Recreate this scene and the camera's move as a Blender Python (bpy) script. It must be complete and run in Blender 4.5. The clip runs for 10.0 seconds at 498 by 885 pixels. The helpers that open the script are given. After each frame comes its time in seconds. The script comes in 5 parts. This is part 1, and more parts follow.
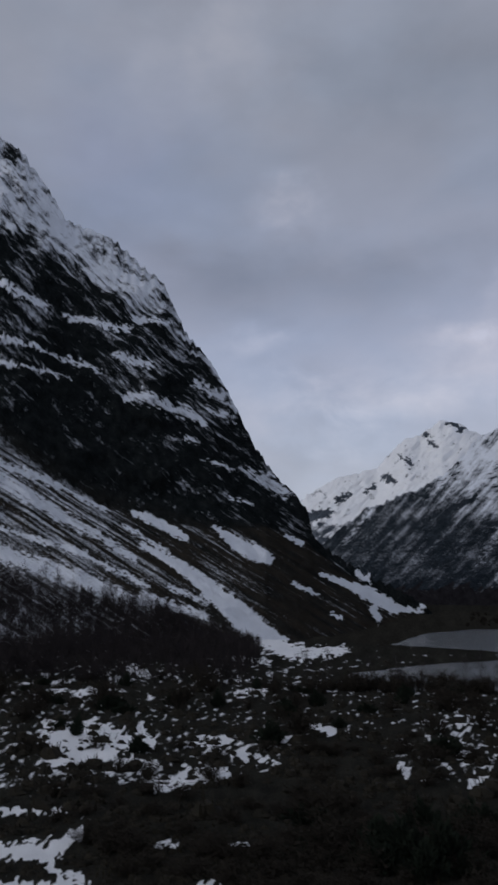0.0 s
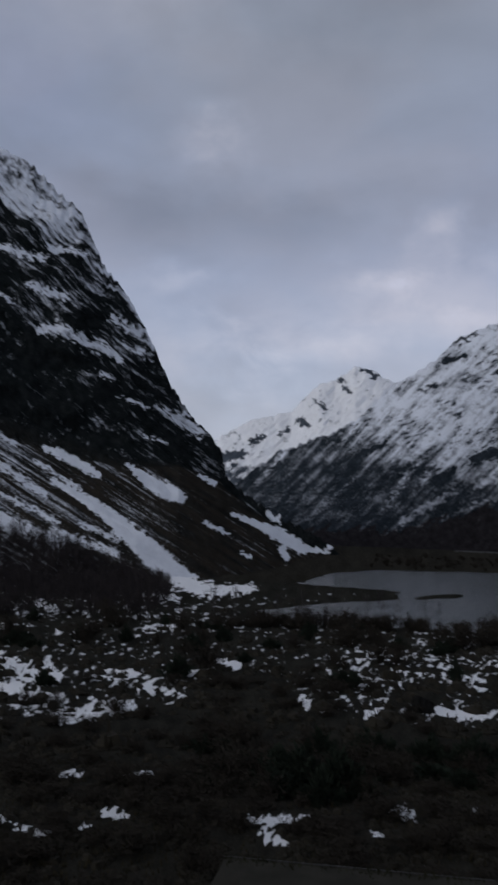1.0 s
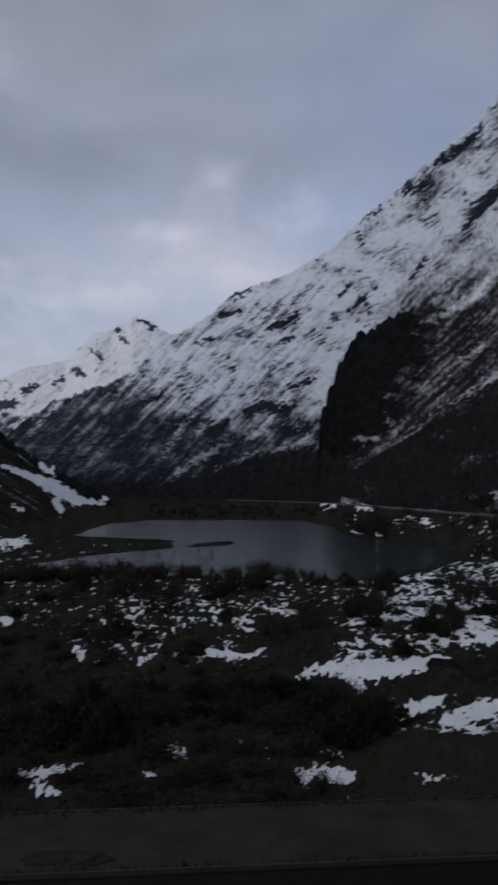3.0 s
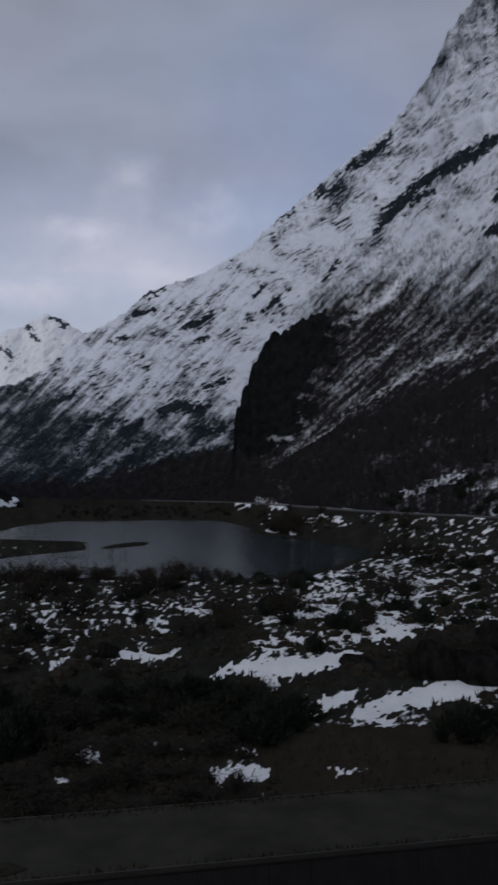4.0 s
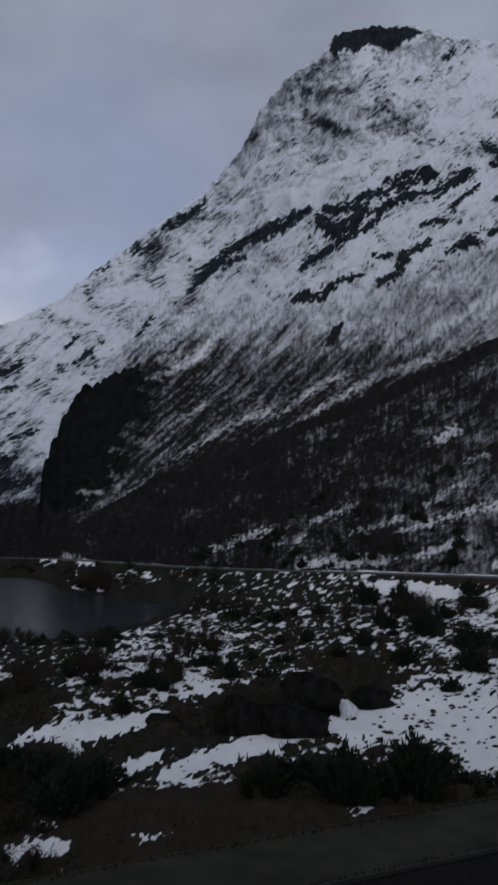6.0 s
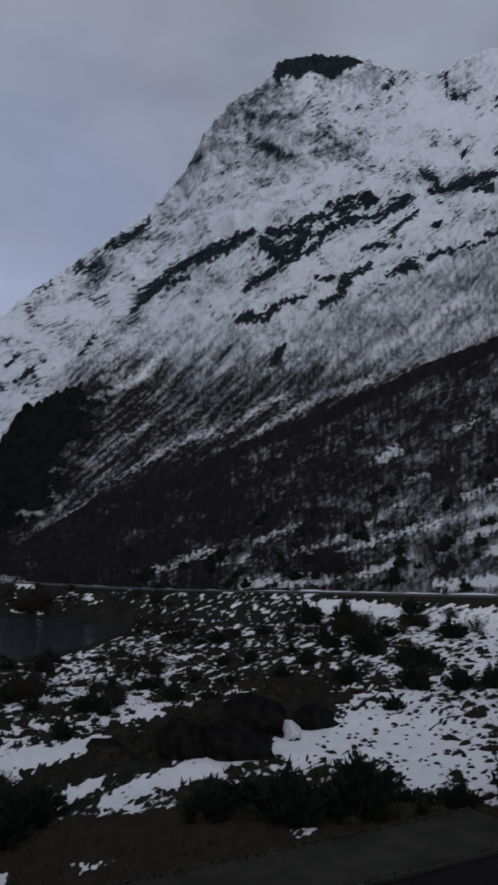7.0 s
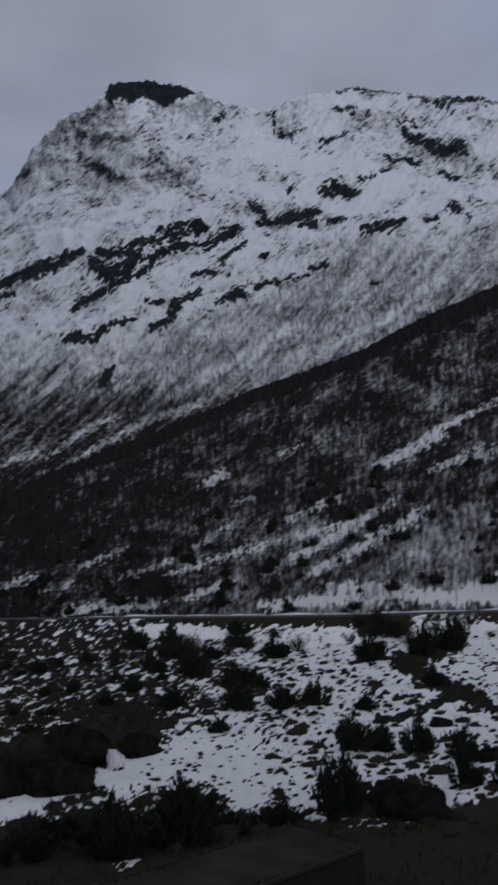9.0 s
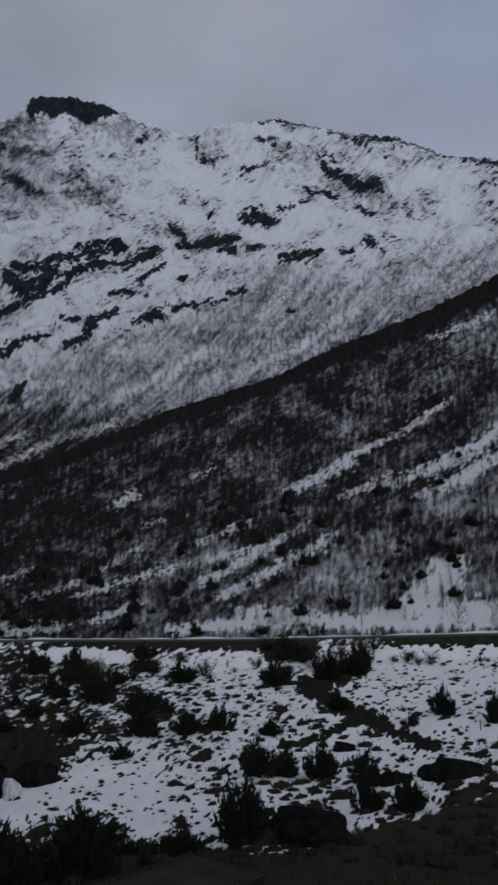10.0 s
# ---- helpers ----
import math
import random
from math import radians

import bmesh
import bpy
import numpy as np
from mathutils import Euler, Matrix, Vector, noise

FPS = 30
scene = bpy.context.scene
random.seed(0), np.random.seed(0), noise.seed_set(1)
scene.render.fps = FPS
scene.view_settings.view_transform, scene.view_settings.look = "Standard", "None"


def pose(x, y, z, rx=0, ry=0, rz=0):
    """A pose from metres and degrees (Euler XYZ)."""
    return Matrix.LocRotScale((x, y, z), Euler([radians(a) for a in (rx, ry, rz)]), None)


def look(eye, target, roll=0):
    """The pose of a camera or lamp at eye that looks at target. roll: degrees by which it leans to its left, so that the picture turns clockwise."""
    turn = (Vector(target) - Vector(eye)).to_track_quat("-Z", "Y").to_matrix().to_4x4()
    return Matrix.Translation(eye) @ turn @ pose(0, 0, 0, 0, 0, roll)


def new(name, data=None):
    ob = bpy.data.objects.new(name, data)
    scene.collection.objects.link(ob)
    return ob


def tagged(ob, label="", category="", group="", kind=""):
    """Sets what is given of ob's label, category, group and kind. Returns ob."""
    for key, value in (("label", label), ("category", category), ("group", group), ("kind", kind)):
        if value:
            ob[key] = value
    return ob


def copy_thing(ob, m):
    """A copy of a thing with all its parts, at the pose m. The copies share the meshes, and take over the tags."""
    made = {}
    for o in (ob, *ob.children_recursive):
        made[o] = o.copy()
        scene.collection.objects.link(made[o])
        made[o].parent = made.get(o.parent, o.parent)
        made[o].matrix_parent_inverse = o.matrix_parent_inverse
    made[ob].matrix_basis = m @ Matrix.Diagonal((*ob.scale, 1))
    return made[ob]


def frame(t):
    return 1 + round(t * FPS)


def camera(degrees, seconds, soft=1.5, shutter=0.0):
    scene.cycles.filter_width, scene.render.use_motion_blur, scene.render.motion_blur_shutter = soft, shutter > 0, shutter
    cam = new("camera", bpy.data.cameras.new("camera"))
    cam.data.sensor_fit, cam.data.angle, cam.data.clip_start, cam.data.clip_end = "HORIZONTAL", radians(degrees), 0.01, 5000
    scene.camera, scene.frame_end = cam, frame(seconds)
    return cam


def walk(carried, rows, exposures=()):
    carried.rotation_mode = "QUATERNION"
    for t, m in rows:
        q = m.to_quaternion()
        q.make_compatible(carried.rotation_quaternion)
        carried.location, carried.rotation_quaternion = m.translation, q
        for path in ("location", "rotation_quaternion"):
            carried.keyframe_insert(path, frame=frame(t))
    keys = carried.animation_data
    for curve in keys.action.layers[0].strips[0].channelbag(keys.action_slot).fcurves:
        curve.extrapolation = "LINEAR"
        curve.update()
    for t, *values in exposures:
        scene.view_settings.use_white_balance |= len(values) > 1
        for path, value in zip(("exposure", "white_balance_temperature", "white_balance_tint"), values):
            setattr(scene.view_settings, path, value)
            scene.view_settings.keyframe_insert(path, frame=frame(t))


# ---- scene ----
cam = camera(34.4, 10.0, soft=2.8, shutter=0.5)
EYE = 12.0
ROWS = [
    (0.0, 100.94, 0.16, 16.82), (0.5, 99.18, -1.09, 14.06), (1.0, 96.73, -0.95, 10.57), (1.5, 95.33, -0.94, 7.02),
    (2.0, 94.04, -0.31, 3.37), (2.5, 93.46, 0.00, 0.00), (3.0, 93.40, -0.12, -5.24), (3.2, 93.37, 0.16, -6.99),
    (4.3, 93.42, 0.19, -13.85), (4.5, 93.43, 0.16, -16.19), (5.0, 93.27, 0.02, -20.20), (5.5, 93.65, 0.78, -23.24),
    (5.7, 95.32, 0.69, -23.92), (6.8, 98.58, 0.69, -27.48), (7.0, 98.54, 0.97, -28.70), (7.5, 98.60, 1.52, -31.53),
    (8.0, 98.59, 2.19, -34.75), (8.5, 98.62, 2.34, -38.21), (9.0, 99.85, 2.26, -40.84), (9.5, 101.20, 1.98, -44.73),
    (10.0, 101.26, 1.67, -47.24),
]
walk(cam, [(t, pose(0, 0, EYE, rx, ry, rz)) for t, rx, ry, rz in ROWS])

# ---- sky and light ----
world = bpy.data.worlds.new("overcast_dusk")
scene.world = world
world.use_nodes = True


def wire(tree, kind, **inputs):
    """A node of that kind; its inputs are values or sockets."""
    n = tree.nodes.new(kind)
    for key, value in inputs.items():
        key = int(key[1:]) if key[0] == "i" and key[1:].isdigit() else key.replace("_", " ")
        if isinstance(value, bpy.types.NodeSocket):
            tree.links.new(value, n.inputs[key])
        else:
            n.inputs[key].default_value = value
    return n


def calc(tree, op, a, b=0.0, c=0.0):
    n = wire(tree, "ShaderNodeMath", i0=a, i1=b, i2=c)
    n.operation = op
    return n.outputs[0]


def ramp(tree, fac, stops, smooth=True):
    n = wire(tree, "ShaderNodeValToRGB", Fac=fac)
    n.color_ramp.interpolation = "B_SPLINE" if smooth else "LINEAR"
    for i, (at, col) in enumerate(stops):
        e = n.color_ramp.elements[i] if i < 2 else n.color_ramp.elements.new(at)
        e.position, e.color = at, (*col, 1)
    return n.outputs[0]


def mixed(tree, fac, a, b, kind="MIX"):
    n = tree.nodes.new("ShaderNodeMix")
    n.data_type, n.blend_type = "RGBA", kind
    for key, value in ((0, fac), (6, a), (7, b)):
        if isinstance(value, bpy.types.NodeSocket):
            tree.links.new(value, n.inputs[key])
        else:
            n.inputs[key].default_value = value if key == 0 else (*value, 1)
    return n.outputs[2]


def grain(tree, vector, scale, detail=4.0, rough=0.55, distort=0.0):
    return wire(tree, "ShaderNodeTexNoise", Vector=vector, Scale=scale, Detail=detail, Roughness=rough, Distortion=distort).outputs[0]


def mapped(tree, vector, scale=(1, 1, 1), turn=(0, 0, 0), shift=(0, 0, 0)):
    return wire(tree, "ShaderNodeMapping", Vector=vector, Scale=scale, Rotation=turn, Location=shift).outputs[0]


# brighter and darker banks of cloud: azimuth, elevation, half width, half height, change
BANKS = [(-13.6, 27.6, 2.6, 1.4, 0.3), (0.0, 17.8, 4.2, 1.1, 0.3), (4.4, 16.8, 4.5, 1.4, 0.22), (-15, 14.5, 7, 3, 0.12), (-16, 18.5, 2.6, 0.9, 0.16), (-8, 33, 11, 5, -0.14), (-21, 40, 7, 5, 0.12),
         (-18, 22.5, 9, 2.2, -0.1), (-9, 12.5, 6, 2.5, 0.2), (-3.5, 14.6, 5.0, 1.8, 0.14), (2.7, 21.0, 2.2, 1.3, 0.28), (9.6, 19.6, 2.6, 1.2, 0.3), (-9, 22, 8, 2, -0.08), (6, 28, 9, 3, 0.05),
         (20, 28, 9, 8, -0.07), (48, 38, 9, 4, 0.08), (3, 15, 8, 2.5, 0.1)]


# thinner, bluer cloud: azimuth, elevation, half width, half height
GAPS = [(17, 26, 9, 8), (67, 37, 8, 6), (-27, 30, 7, 5)]


def build_sky():
    t = world.node_tree
    t.nodes.clear()
    way = t.nodes.new("ShaderNodeTexCoord").outputs["Generated"]
    axes = wire(t, "ShaderNodeSeparateXYZ", Vector=way).outputs
    base = ramp(t, axes[2], [(0.0, (0.46, 0.49, 0.57)), (0.16, (0.465, 0.495, 0.595)), (0.28, (0.362, 0.4, 0.53)), (0.38, (0.31, 0.343, 0.455)),
                             (0.55, (0.32, 0.343, 0.42)), (1.0, (0.29, 0.308, 0.367))])
    warp = wire(t, "ShaderNodeTexNoise", Vector=way, Scale=9.0, Detail=5.0, Roughness=0.55).outputs[0]
    flat = mapped(t, way, (1.0, 1.0, 1.9))
    billow = grain(t, flat, 4.6, 5.0, 0.48, 0.15)
    wisps = grain(t, mapped(t, way, (1, 1, 1.6), shift=(3, 1, 0)), 11.0, 4.0, 0.45, 0.1)
    both = calc(t, "ADD", calc(t, "MULTIPLY", billow, 0.7), calc(t, "MULTIPLY", wisps, 0.3))
    gain = wire(t, "ShaderNodeMapRange", i0=both, i1=0.3, i2=0.7, i3=0.86, i4=1.14).outputs[0]
    turned = calc(t, "ADD", calc(t, "ARCTAN2", axes[0], axes[1]), calc(t, "MULTIPLY", calc(t, "SUBTRACT", warp, 0.5), 0.16))
    raised = calc(t, "ADD", calc(t, "ARCSINE", axes[2]), calc(t, "MULTIPLY", calc(t, "SUBTRACT", wisps, 0.5), 0.12))
    puff = wire(t, "ShaderNodeMapRange", i0=grain(t, mapped(t, way, (1, 1, 1.5), shift=(1, 5, 2)), 13.0, 5.0, 0.55, 0.3), i1=0.38, i2=0.64, i3=0.5, i4=1.4).outputs[0]
    for az, el, wide, tall, much in BANKS:
        p = calc(t, "MULTIPLY", calc(t, "SUBTRACT", turned, radians(az)), 1 / radians(wide))
        q = calc(t, "MULTIPLY", calc(t, "SUBTRACT", raised, radians(el)), 1 / radians(tall))
        r = calc(t, "ADD", calc(t, "MULTIPLY", p, p), calc(t, "MULTIPLY", q, q))
        gain = calc(t, "ADD", gain, calc(t, "MULTIPLY", calc(t, "MULTIPLY", calc(t, "EXPONENT", calc(t, "MULTIPLY", r, -0.8)), puff) if much > 0.1 else calc(t, "EXPONENT", calc(t, "MULTIPLY", r, -0.8)), much))
    cloud = mixed(t, 1.0, base, wire(t, "ShaderNodeCombineColor", i0=gain, i1=gain, i2=gain).outputs[0], "MULTIPLY")
    lit = wire(t, "ShaderNodeMapRange", i0=gain, i1=1.08, i2=1.4).outputs[0]
    cloud = mixed(t, lit, cloud, mixed(t, 1.0, cloud, (1.07, 1.0, 0.93), "MULTIPLY"))
    gap = wire(t, "ShaderNodeMapRange", i0=grain(t, mapped(t, way, (1, 1, 2.0), shift=(7, 2, 3)), 5.0, 4.0, 0.5), i1=0.42, i2=0.64).outputs[0]
    cloud = mixed(t, gap, cloud, mixed(t, 1.0, cloud, (0.95, 0.99, 1.02), "MULTIPLY"))
    thin = 0.0
    for az, el, wide, tall in GAPS:
        p = calc(t, "MULTIPLY", calc(t, "SUBTRACT", turned, radians(az)), 1 / radians(wide))
        q = calc(t, "MULTIPLY", calc(t, "SUBTRACT", raised, radians(el)), 1 / radians(tall))
        thin = calc(t, "ADD", thin, calc(t, "EXPONENT", calc(t, "MULTIPLY", calc(t, "ADD", calc(t, "MULTIPLY", p, p), calc(t, "MULTIPLY", q, q)), -0.9)))
    cloud = mixed(t, calc(t, "MINIMUM", thin, 1.0), cloud, mixed(t, 1.0, cloud, (0.96, 0.995, 1.085), "MULTIPLY"))
    air = t.nodes.new("ShaderNodeTexSky")
    air.sky_type, air.sun_disc, air.sun_elevation, air.sun_rotation = "NISHITA", False, radians(20), radians(215)
    clear = wire(t, "ShaderNodeBackground", Color=air.outputs[0], Strength=0.05)
    grey = wire(t, "ShaderNodeBackground", Color=cloud, Strength=0.93)
    both = wire(t, "ShaderNodeMixShader", Fac=0.95, i1=clear.outputs[0], i2=grey.outputs[0])
    out = t.nodes.new("ShaderNodeOutputWorld")
    t.links.new(both.outputs[0], out.inputs[0])


build_sky()
sun = new("sun", bpy.data.lights.new("sun", "SUN"))
sun.data.energy, sun.data.angle, sun.data.color = 0.65, radians(45), (1.0, 0.97, 0.95)
sun.matrix_world = look((-300, -420, 190), (0, 0, 0))


# ---- noise on arrays ----
def lattice(ix, iy, seed):
    h = (ix.astype(np.int64) * 374761393 + iy.astype(np.int64) * 668265263 + seed * 974711) & 0x7FFFFFFF
    h = ((h ^ (h >> 13)) * 1274126177) & 0x7FFFFFFF
    return ((h ^ (h >> 16)) & 0xFFFF) / 65535.0 * 2 * np.pi


def perlin(x, y, seed=0):
    ix, iy = np.floor(x), np.floor(y)
    fx, fy = x - ix, y - iy
    u, v = fx * fx * fx * (fx * (fx * 6 - 15) + 10), fy * fy * fy * (fy * (fy * 6 - 15) + 10)
    out = []
    for dx in (0, 1):
        for dy in (0, 1):
            a = lattice(ix + dx, iy + dy, seed)
            out.append(np.cos(a) * (fx - dx) + np.sin(a) * (fy - dy))
    return 1.5 * ((out[0] * (1 - v) + out[1] * v) * (1 - u) + (out[2] * (1 - v) + out[3] * v) * u)


def fbm(x, y, seed=0, octaves=5, gain=0.5):
    total, amp = 0, 1.0
    for k in range(octaves):
        total = total + amp * perlin(x * 2 ** k + 17.3 * k, y * 2 ** k - 9.1 * k, seed + k)
        amp *= gain
    return total


def ridged(x, y, seed=0, octaves=5, gain=0.5):
    total, amp = 0, 1.0
    for k in range(octaves):
        total = total + amp * (1 - 2 * np.abs(perlin(x * 2 ** k + 5.7 * k, y * 2 ** k + 3.3 * k, seed + k)))
        amp *= gain
    return total


def along(a, e, degrees, long, short, seed, octaves=4, gain=0.5):
    """Streaked noise: the streaks run at that angle, so long and so wide."""
    c, s = math.cos(radians(degrees)), math.sin(radians(degrees))
    return fbm((a * c + e * s) / long, (-a * s + e * c) / short, seed, octaves, gain)


def step(lo, hi, x):
    t = np.clip((x - lo) / (hi - lo), 0, 1)
    return t * t * (3 - 2 * t)


def stroke(a, e, points, width):
    """1 on the polyline, falling to 0 at that half width."""
    best = np.full(a.shape, 1e9)
    for (a0, e0), (a1, e1) in zip(points, points[1:]):
        dx, dy = a1 - a0, e1 - e0
        t = np.clip(((a - a0) * dx + (e - e0) * dy) / (dx * dx + dy * dy + 1e-9), 0, 1)
        best = np.minimum(best, np.hypot(a - a0 - t * dx, e - e0 - t * dy))
    return 1 - np.clip(best / width, 0, 1)


# ---- materials ----
def material(name):
    m = bpy.data.materials.new(name)
    m.use_nodes = True
    t = m.node_tree
    return m, t, t.nodes["Principled BSDF"]


def bumped(t, shader, height, strength=0.5, distance=0.1):
    t.links.new(wire(t, "ShaderNodeBump", Height=height, Strength=strength, Distance=distance).outputs[0], shader.inputs["Normal"])


def snow_land(name, dark, mid, pale, snow, fine, jitter=0.5, edge=0.12, bump=1.0, lie=None, long=0.3):
    """Bare ground or rock with snow lying where the cover attribute, broken up by grain, says so.
    lie: degrees at which the grain runs on a mountain flank."""
    m, t, shader = material(name)
    where = t.nodes.new("ShaderNodeTexCoord").outputs["Object"]
    fields = {}
    for key in ("cover", "tone", "lie"):
        fields[key] = t.nodes.new("ShaderNodeAttribute")
        fields[key].attribute_name = key
    if lie is None:
        v, w = where, where
    else:
        v = mapped(t, fields["lie"].outputs["Vector"], (long, 1, 1))
        w = mapped(t, fields["lie"].outputs["Vector"], (0.8, 1, 1), shift=(4, 7, 2))
    n1, n2 = grain(t, v, fine, 7.0, 0.68), grain(t, w, fine * 0.3, 5.0, 0.6)
    n3 = grain(t, w, fine * 2.6, 4.0, 0.65)
    rough = calc(t, "ADD", calc(t, "MULTIPLY", n1, 0.6), calc(t, "MULTIPLY", n3, 0.4))
    wob = calc(t, "MULTIPLY", calc(t, "SUBTRACT", rough, 0.5), jitter * 4)
    level = calc(t, "ADD", fields["cover"].outputs["Fac"], wob)
    fac = wire(t, "ShaderNodeMapRange", i0=level, i1=-edge, i2=edge)
    fac.interpolation_type = "SMOOTHSTEP"
    bare = ramp(t, calc(t, "ADD", calc(t, "MULTIPLY", n2, 0.45), calc(t, "MULTIPLY", n3, 0.55)), [(0.32, dark), (0.5, mid), (0.68, pale)])
    bare = mixed(t, fields["tone"].outputs["Fac"], bare, (0.062, 0.048, 0.034))
    white = ramp(t, n2, [(0.3, tuple(0.86 * c for c in snow)), (0.7, snow)])
    t.links.new(mixed(t, fac.outputs[0], bare, white), shader.inputs["Base Color"])
    shader.inputs["Roughness"].default_value = 0.85
    shader.inputs["Specular IOR Level"].default_value = 0.0
    bumped(t, shader, rough, 0.5, bump)
    return m


SNOW = (0.8, 0.835, 0.9)
mat_cliff = snow_land("wet_dark_rock_with_snow", (0.003, 0.0045, 0.0048), (0.0095, 0.0115, 0.012), (0.03, 0.034, 0.034), SNOW, 6.5, 0.62, 0.5, 3.5, -36, 0.45)
# paler than the nearer rock and snow: distance haze put into the colours
mat_far = snow_land("hazy_far_rock_with_snow", (0.03, 0.037, 0.047), (0.06, 0.072, 0.088), (0.11, 0.125, 0.145), (0.92, 0.93, 0.95), 5.5, 0.8, 0.4, 8.0, 42)
mat_slope = snow_land("snowy_mountain_slope", (0.007, 0.0095, 0.012), (0.018, 0.0235, 0.029), (0.055, 0.066, 0.078), SNOW, 8.0, 0.44, 0.68, 6.0, 38, 0.95)
mat_wood = snow_land("wooded_slope_floor", (0.00774, 0.00688, 0.00757), (0.0185, 0.0168, 0.018), (0.044, 0.041, 0.043), (0.82, 0.835, 0.87), 8.0, 0.36, 0.72, 3.0, 30, 0.6)
mat_crag = snow_land("wet_black_cliff", (0.004, 0.0046, 0.005), (0.0105, 0.0112, 0.0115), (0.027, 0.0275, 0.0275), SNOW, 7.0, 0.3, 0.5, 5.0, 60, 0.5)
mat_ground = snow_land("heath_with_snow", (0.0095, 0.0096, 0.0084), (0.0215, 0.0213, 0.0182), (0.043, 0.041, 0.033), (0.87, 0.88, 0.9), 4.6, 0.34, 0.17, 0.25, 22, 0.75)


def plain(name, stops, scale=6.0, rough=0.8, bump=0.02, spec=0.3, distort=0.0):
    m, t, shader = material(name)
    where = t.nodes.new("ShaderNodeTexCoord").outputs["Object"]
    n = grain(t, where, scale, 5.0, 0.6, distort)
    t.links.new(ramp(t, n, stops), shader.inputs["Base Color"])
    shader.inputs["Roughness"].default_value = rough
    shader.inputs["Specular IOR Level"].default_value = spec
    bumped(t, shader, n, 0.5, bump)
    return m


mat_snow = plain("packed_snow", [(0.3, (0.66, 0.69, 0.74)), (0.7, (0.8, 0.82, 0.86))], 1.5, 0.8, 0.05)
mat_heather = plain("dark_heather", [(0.3, (0.0121, 0.0117, 0.00928)), (0.7, (0.0333, 0.0292, 0.0212))], 2.0, 0.9, 0.05, 0.1)
mat_grass = plain("dead_grass", [(0.3, (0.0182, 0.0157, 0.00825)), (0.7, (0.0528, 0.0446, 0.0231))], 1.0, 0.9, 0.02, 0.1)
mat_pale = plain("snow_dusted_boulder", [(0.35, (0.3, 0.31, 0.33)), (0.6, (0.7, 0.72, 0.76))], 2.0, 0.8, 0.05)
mat_twig = plain("bare_birch_twigs", [(0.3, (0.015, 0.013, 0.0136)), (0.7, (0.0484, 0.0427, 0.044))], 0.6, 0.9, 0.02, 0.0)
mat_brush = plain("dark_shrub_twigs", [(0.3, (0.0146, 0.0136, 0.012)), (0.7, (0.0449, 0.0389, 0.0318))], 1.2, 0.9, 0.02, 0.0)
mat_bark = plain("birch_bark", [(0.35, (0.05, 0.045, 0.045)), (0.6, (0.16, 0.15, 0.15))], 3.0)
mat_needle = plain("juniper_needles", [(0.3, (0.00945, 0.0124, 0.00972)), (0.7, (0.0257, 0.0331, 0.0243))], 3.0, 0.9, 0.02, 0.0)
mat_stone = plain("lichened_boulder", [(0.3, (0.003, 0.00313, 0.003)), (0.5, (0.0075, 0.0075, 0.00725)), (0.75, (0.0225, 0.0215, 0.02))], 3.0, 0.95, 0.15, 0.05)
mat_road = plain("damp_asphalt", [(0.3, (0.025, 0.026, 0.024)), (0.7, (0.05, 0.05, 0.046))], 2.0, 0.7, 0.01)
mat_roof = plain("weathered_roofing_felt", [(0.3, (0.0196, 0.0186, 0.0152)), (0.5, (0.0285, 0.0272, 0.0223)), (0.75, (0.0449, 0.0427, 0.0346))], 1.3, 0.95, 0.01, 0.05)
mat_moss = plain("roof_moss", [(0.3, (0.0096, 0.0102, 0.006)), (0.7, (0.036, 0.036, 0.0204))], 3.0, 0.95, 0.02, 0.0)
mat_wall = plain("dark_stained_boards", [(0.3, (0.00612, 0.00612, 0.00673)), (0.7, (0.0184, 0.0168, 0.0168))], 4.0, 0.7, 0.01)
mat_trim = plain("dull_metal_trim", [(0.3, (0.0163, 0.016, 0.0144)), (0.7, (0.03, 0.029, 0.0263))], 3.0, 0.6, 0.003)


def lake_water():
    m, t, shader = material("lake_water")
    where = t.nodes.new("ShaderNodeTexCoord").outputs["Object"]
    n = grain(t, mapped(t, where, (0.5, 1.4, 1)), 1.6, 3.0, 0.5)
    shader.inputs["Base Color"].default_value = (0.007, 0.016, 0.02, 1)
    shader.inputs["Roughness"].default_value = 0.14
    shader.inputs["IOR"].default_value = 1.33
    bumped(t, shader, n, 0.45, 0.1)
    return m


mat_lake = lake_water()


# ---- building blocks ----
def place(az, d, z):
    return (d * math.sin(radians(az)), d * math.cos(radians(az)), z)


def mesh_of(name, verts, faces, mat, smooth=True, **fields):
    """A mesh from arrays; fields are point attributes."""
    me = bpy.data.meshes.new(name)
    verts, faces = np.asarray(verts, dtype=np.float32), np.asarray(faces, dtype=np.int32)
    n = faces.shape[1]
    me.vertices.add(len(verts))
    me.vertices.foreach_set("co", verts.ravel())
    me.loops.add(faces.size)
    me.loops.foreach_set("vertex_index", faces.ravel())
    me.polygons.add(len(faces))
    me.polygons.foreach_set("loop_start", np.arange(0, faces.size, n, dtype=np.int32))
    me.polygons.foreach_set("use_smooth", np.full(len(faces), smooth))
    for key, values in fields.items():
        values = np.asarray(values, dtype=np.float32)
        triple = values.size == 3 * len(verts)
        at = me.attributes.new(key, "FLOAT_VECTOR" if triple else "FLOAT", "POINT")
        at.data.foreach_set("vector" if triple else "value", values.ravel())
    me.materials.append(mat)
    me.update(calc_edges=True)
    return me


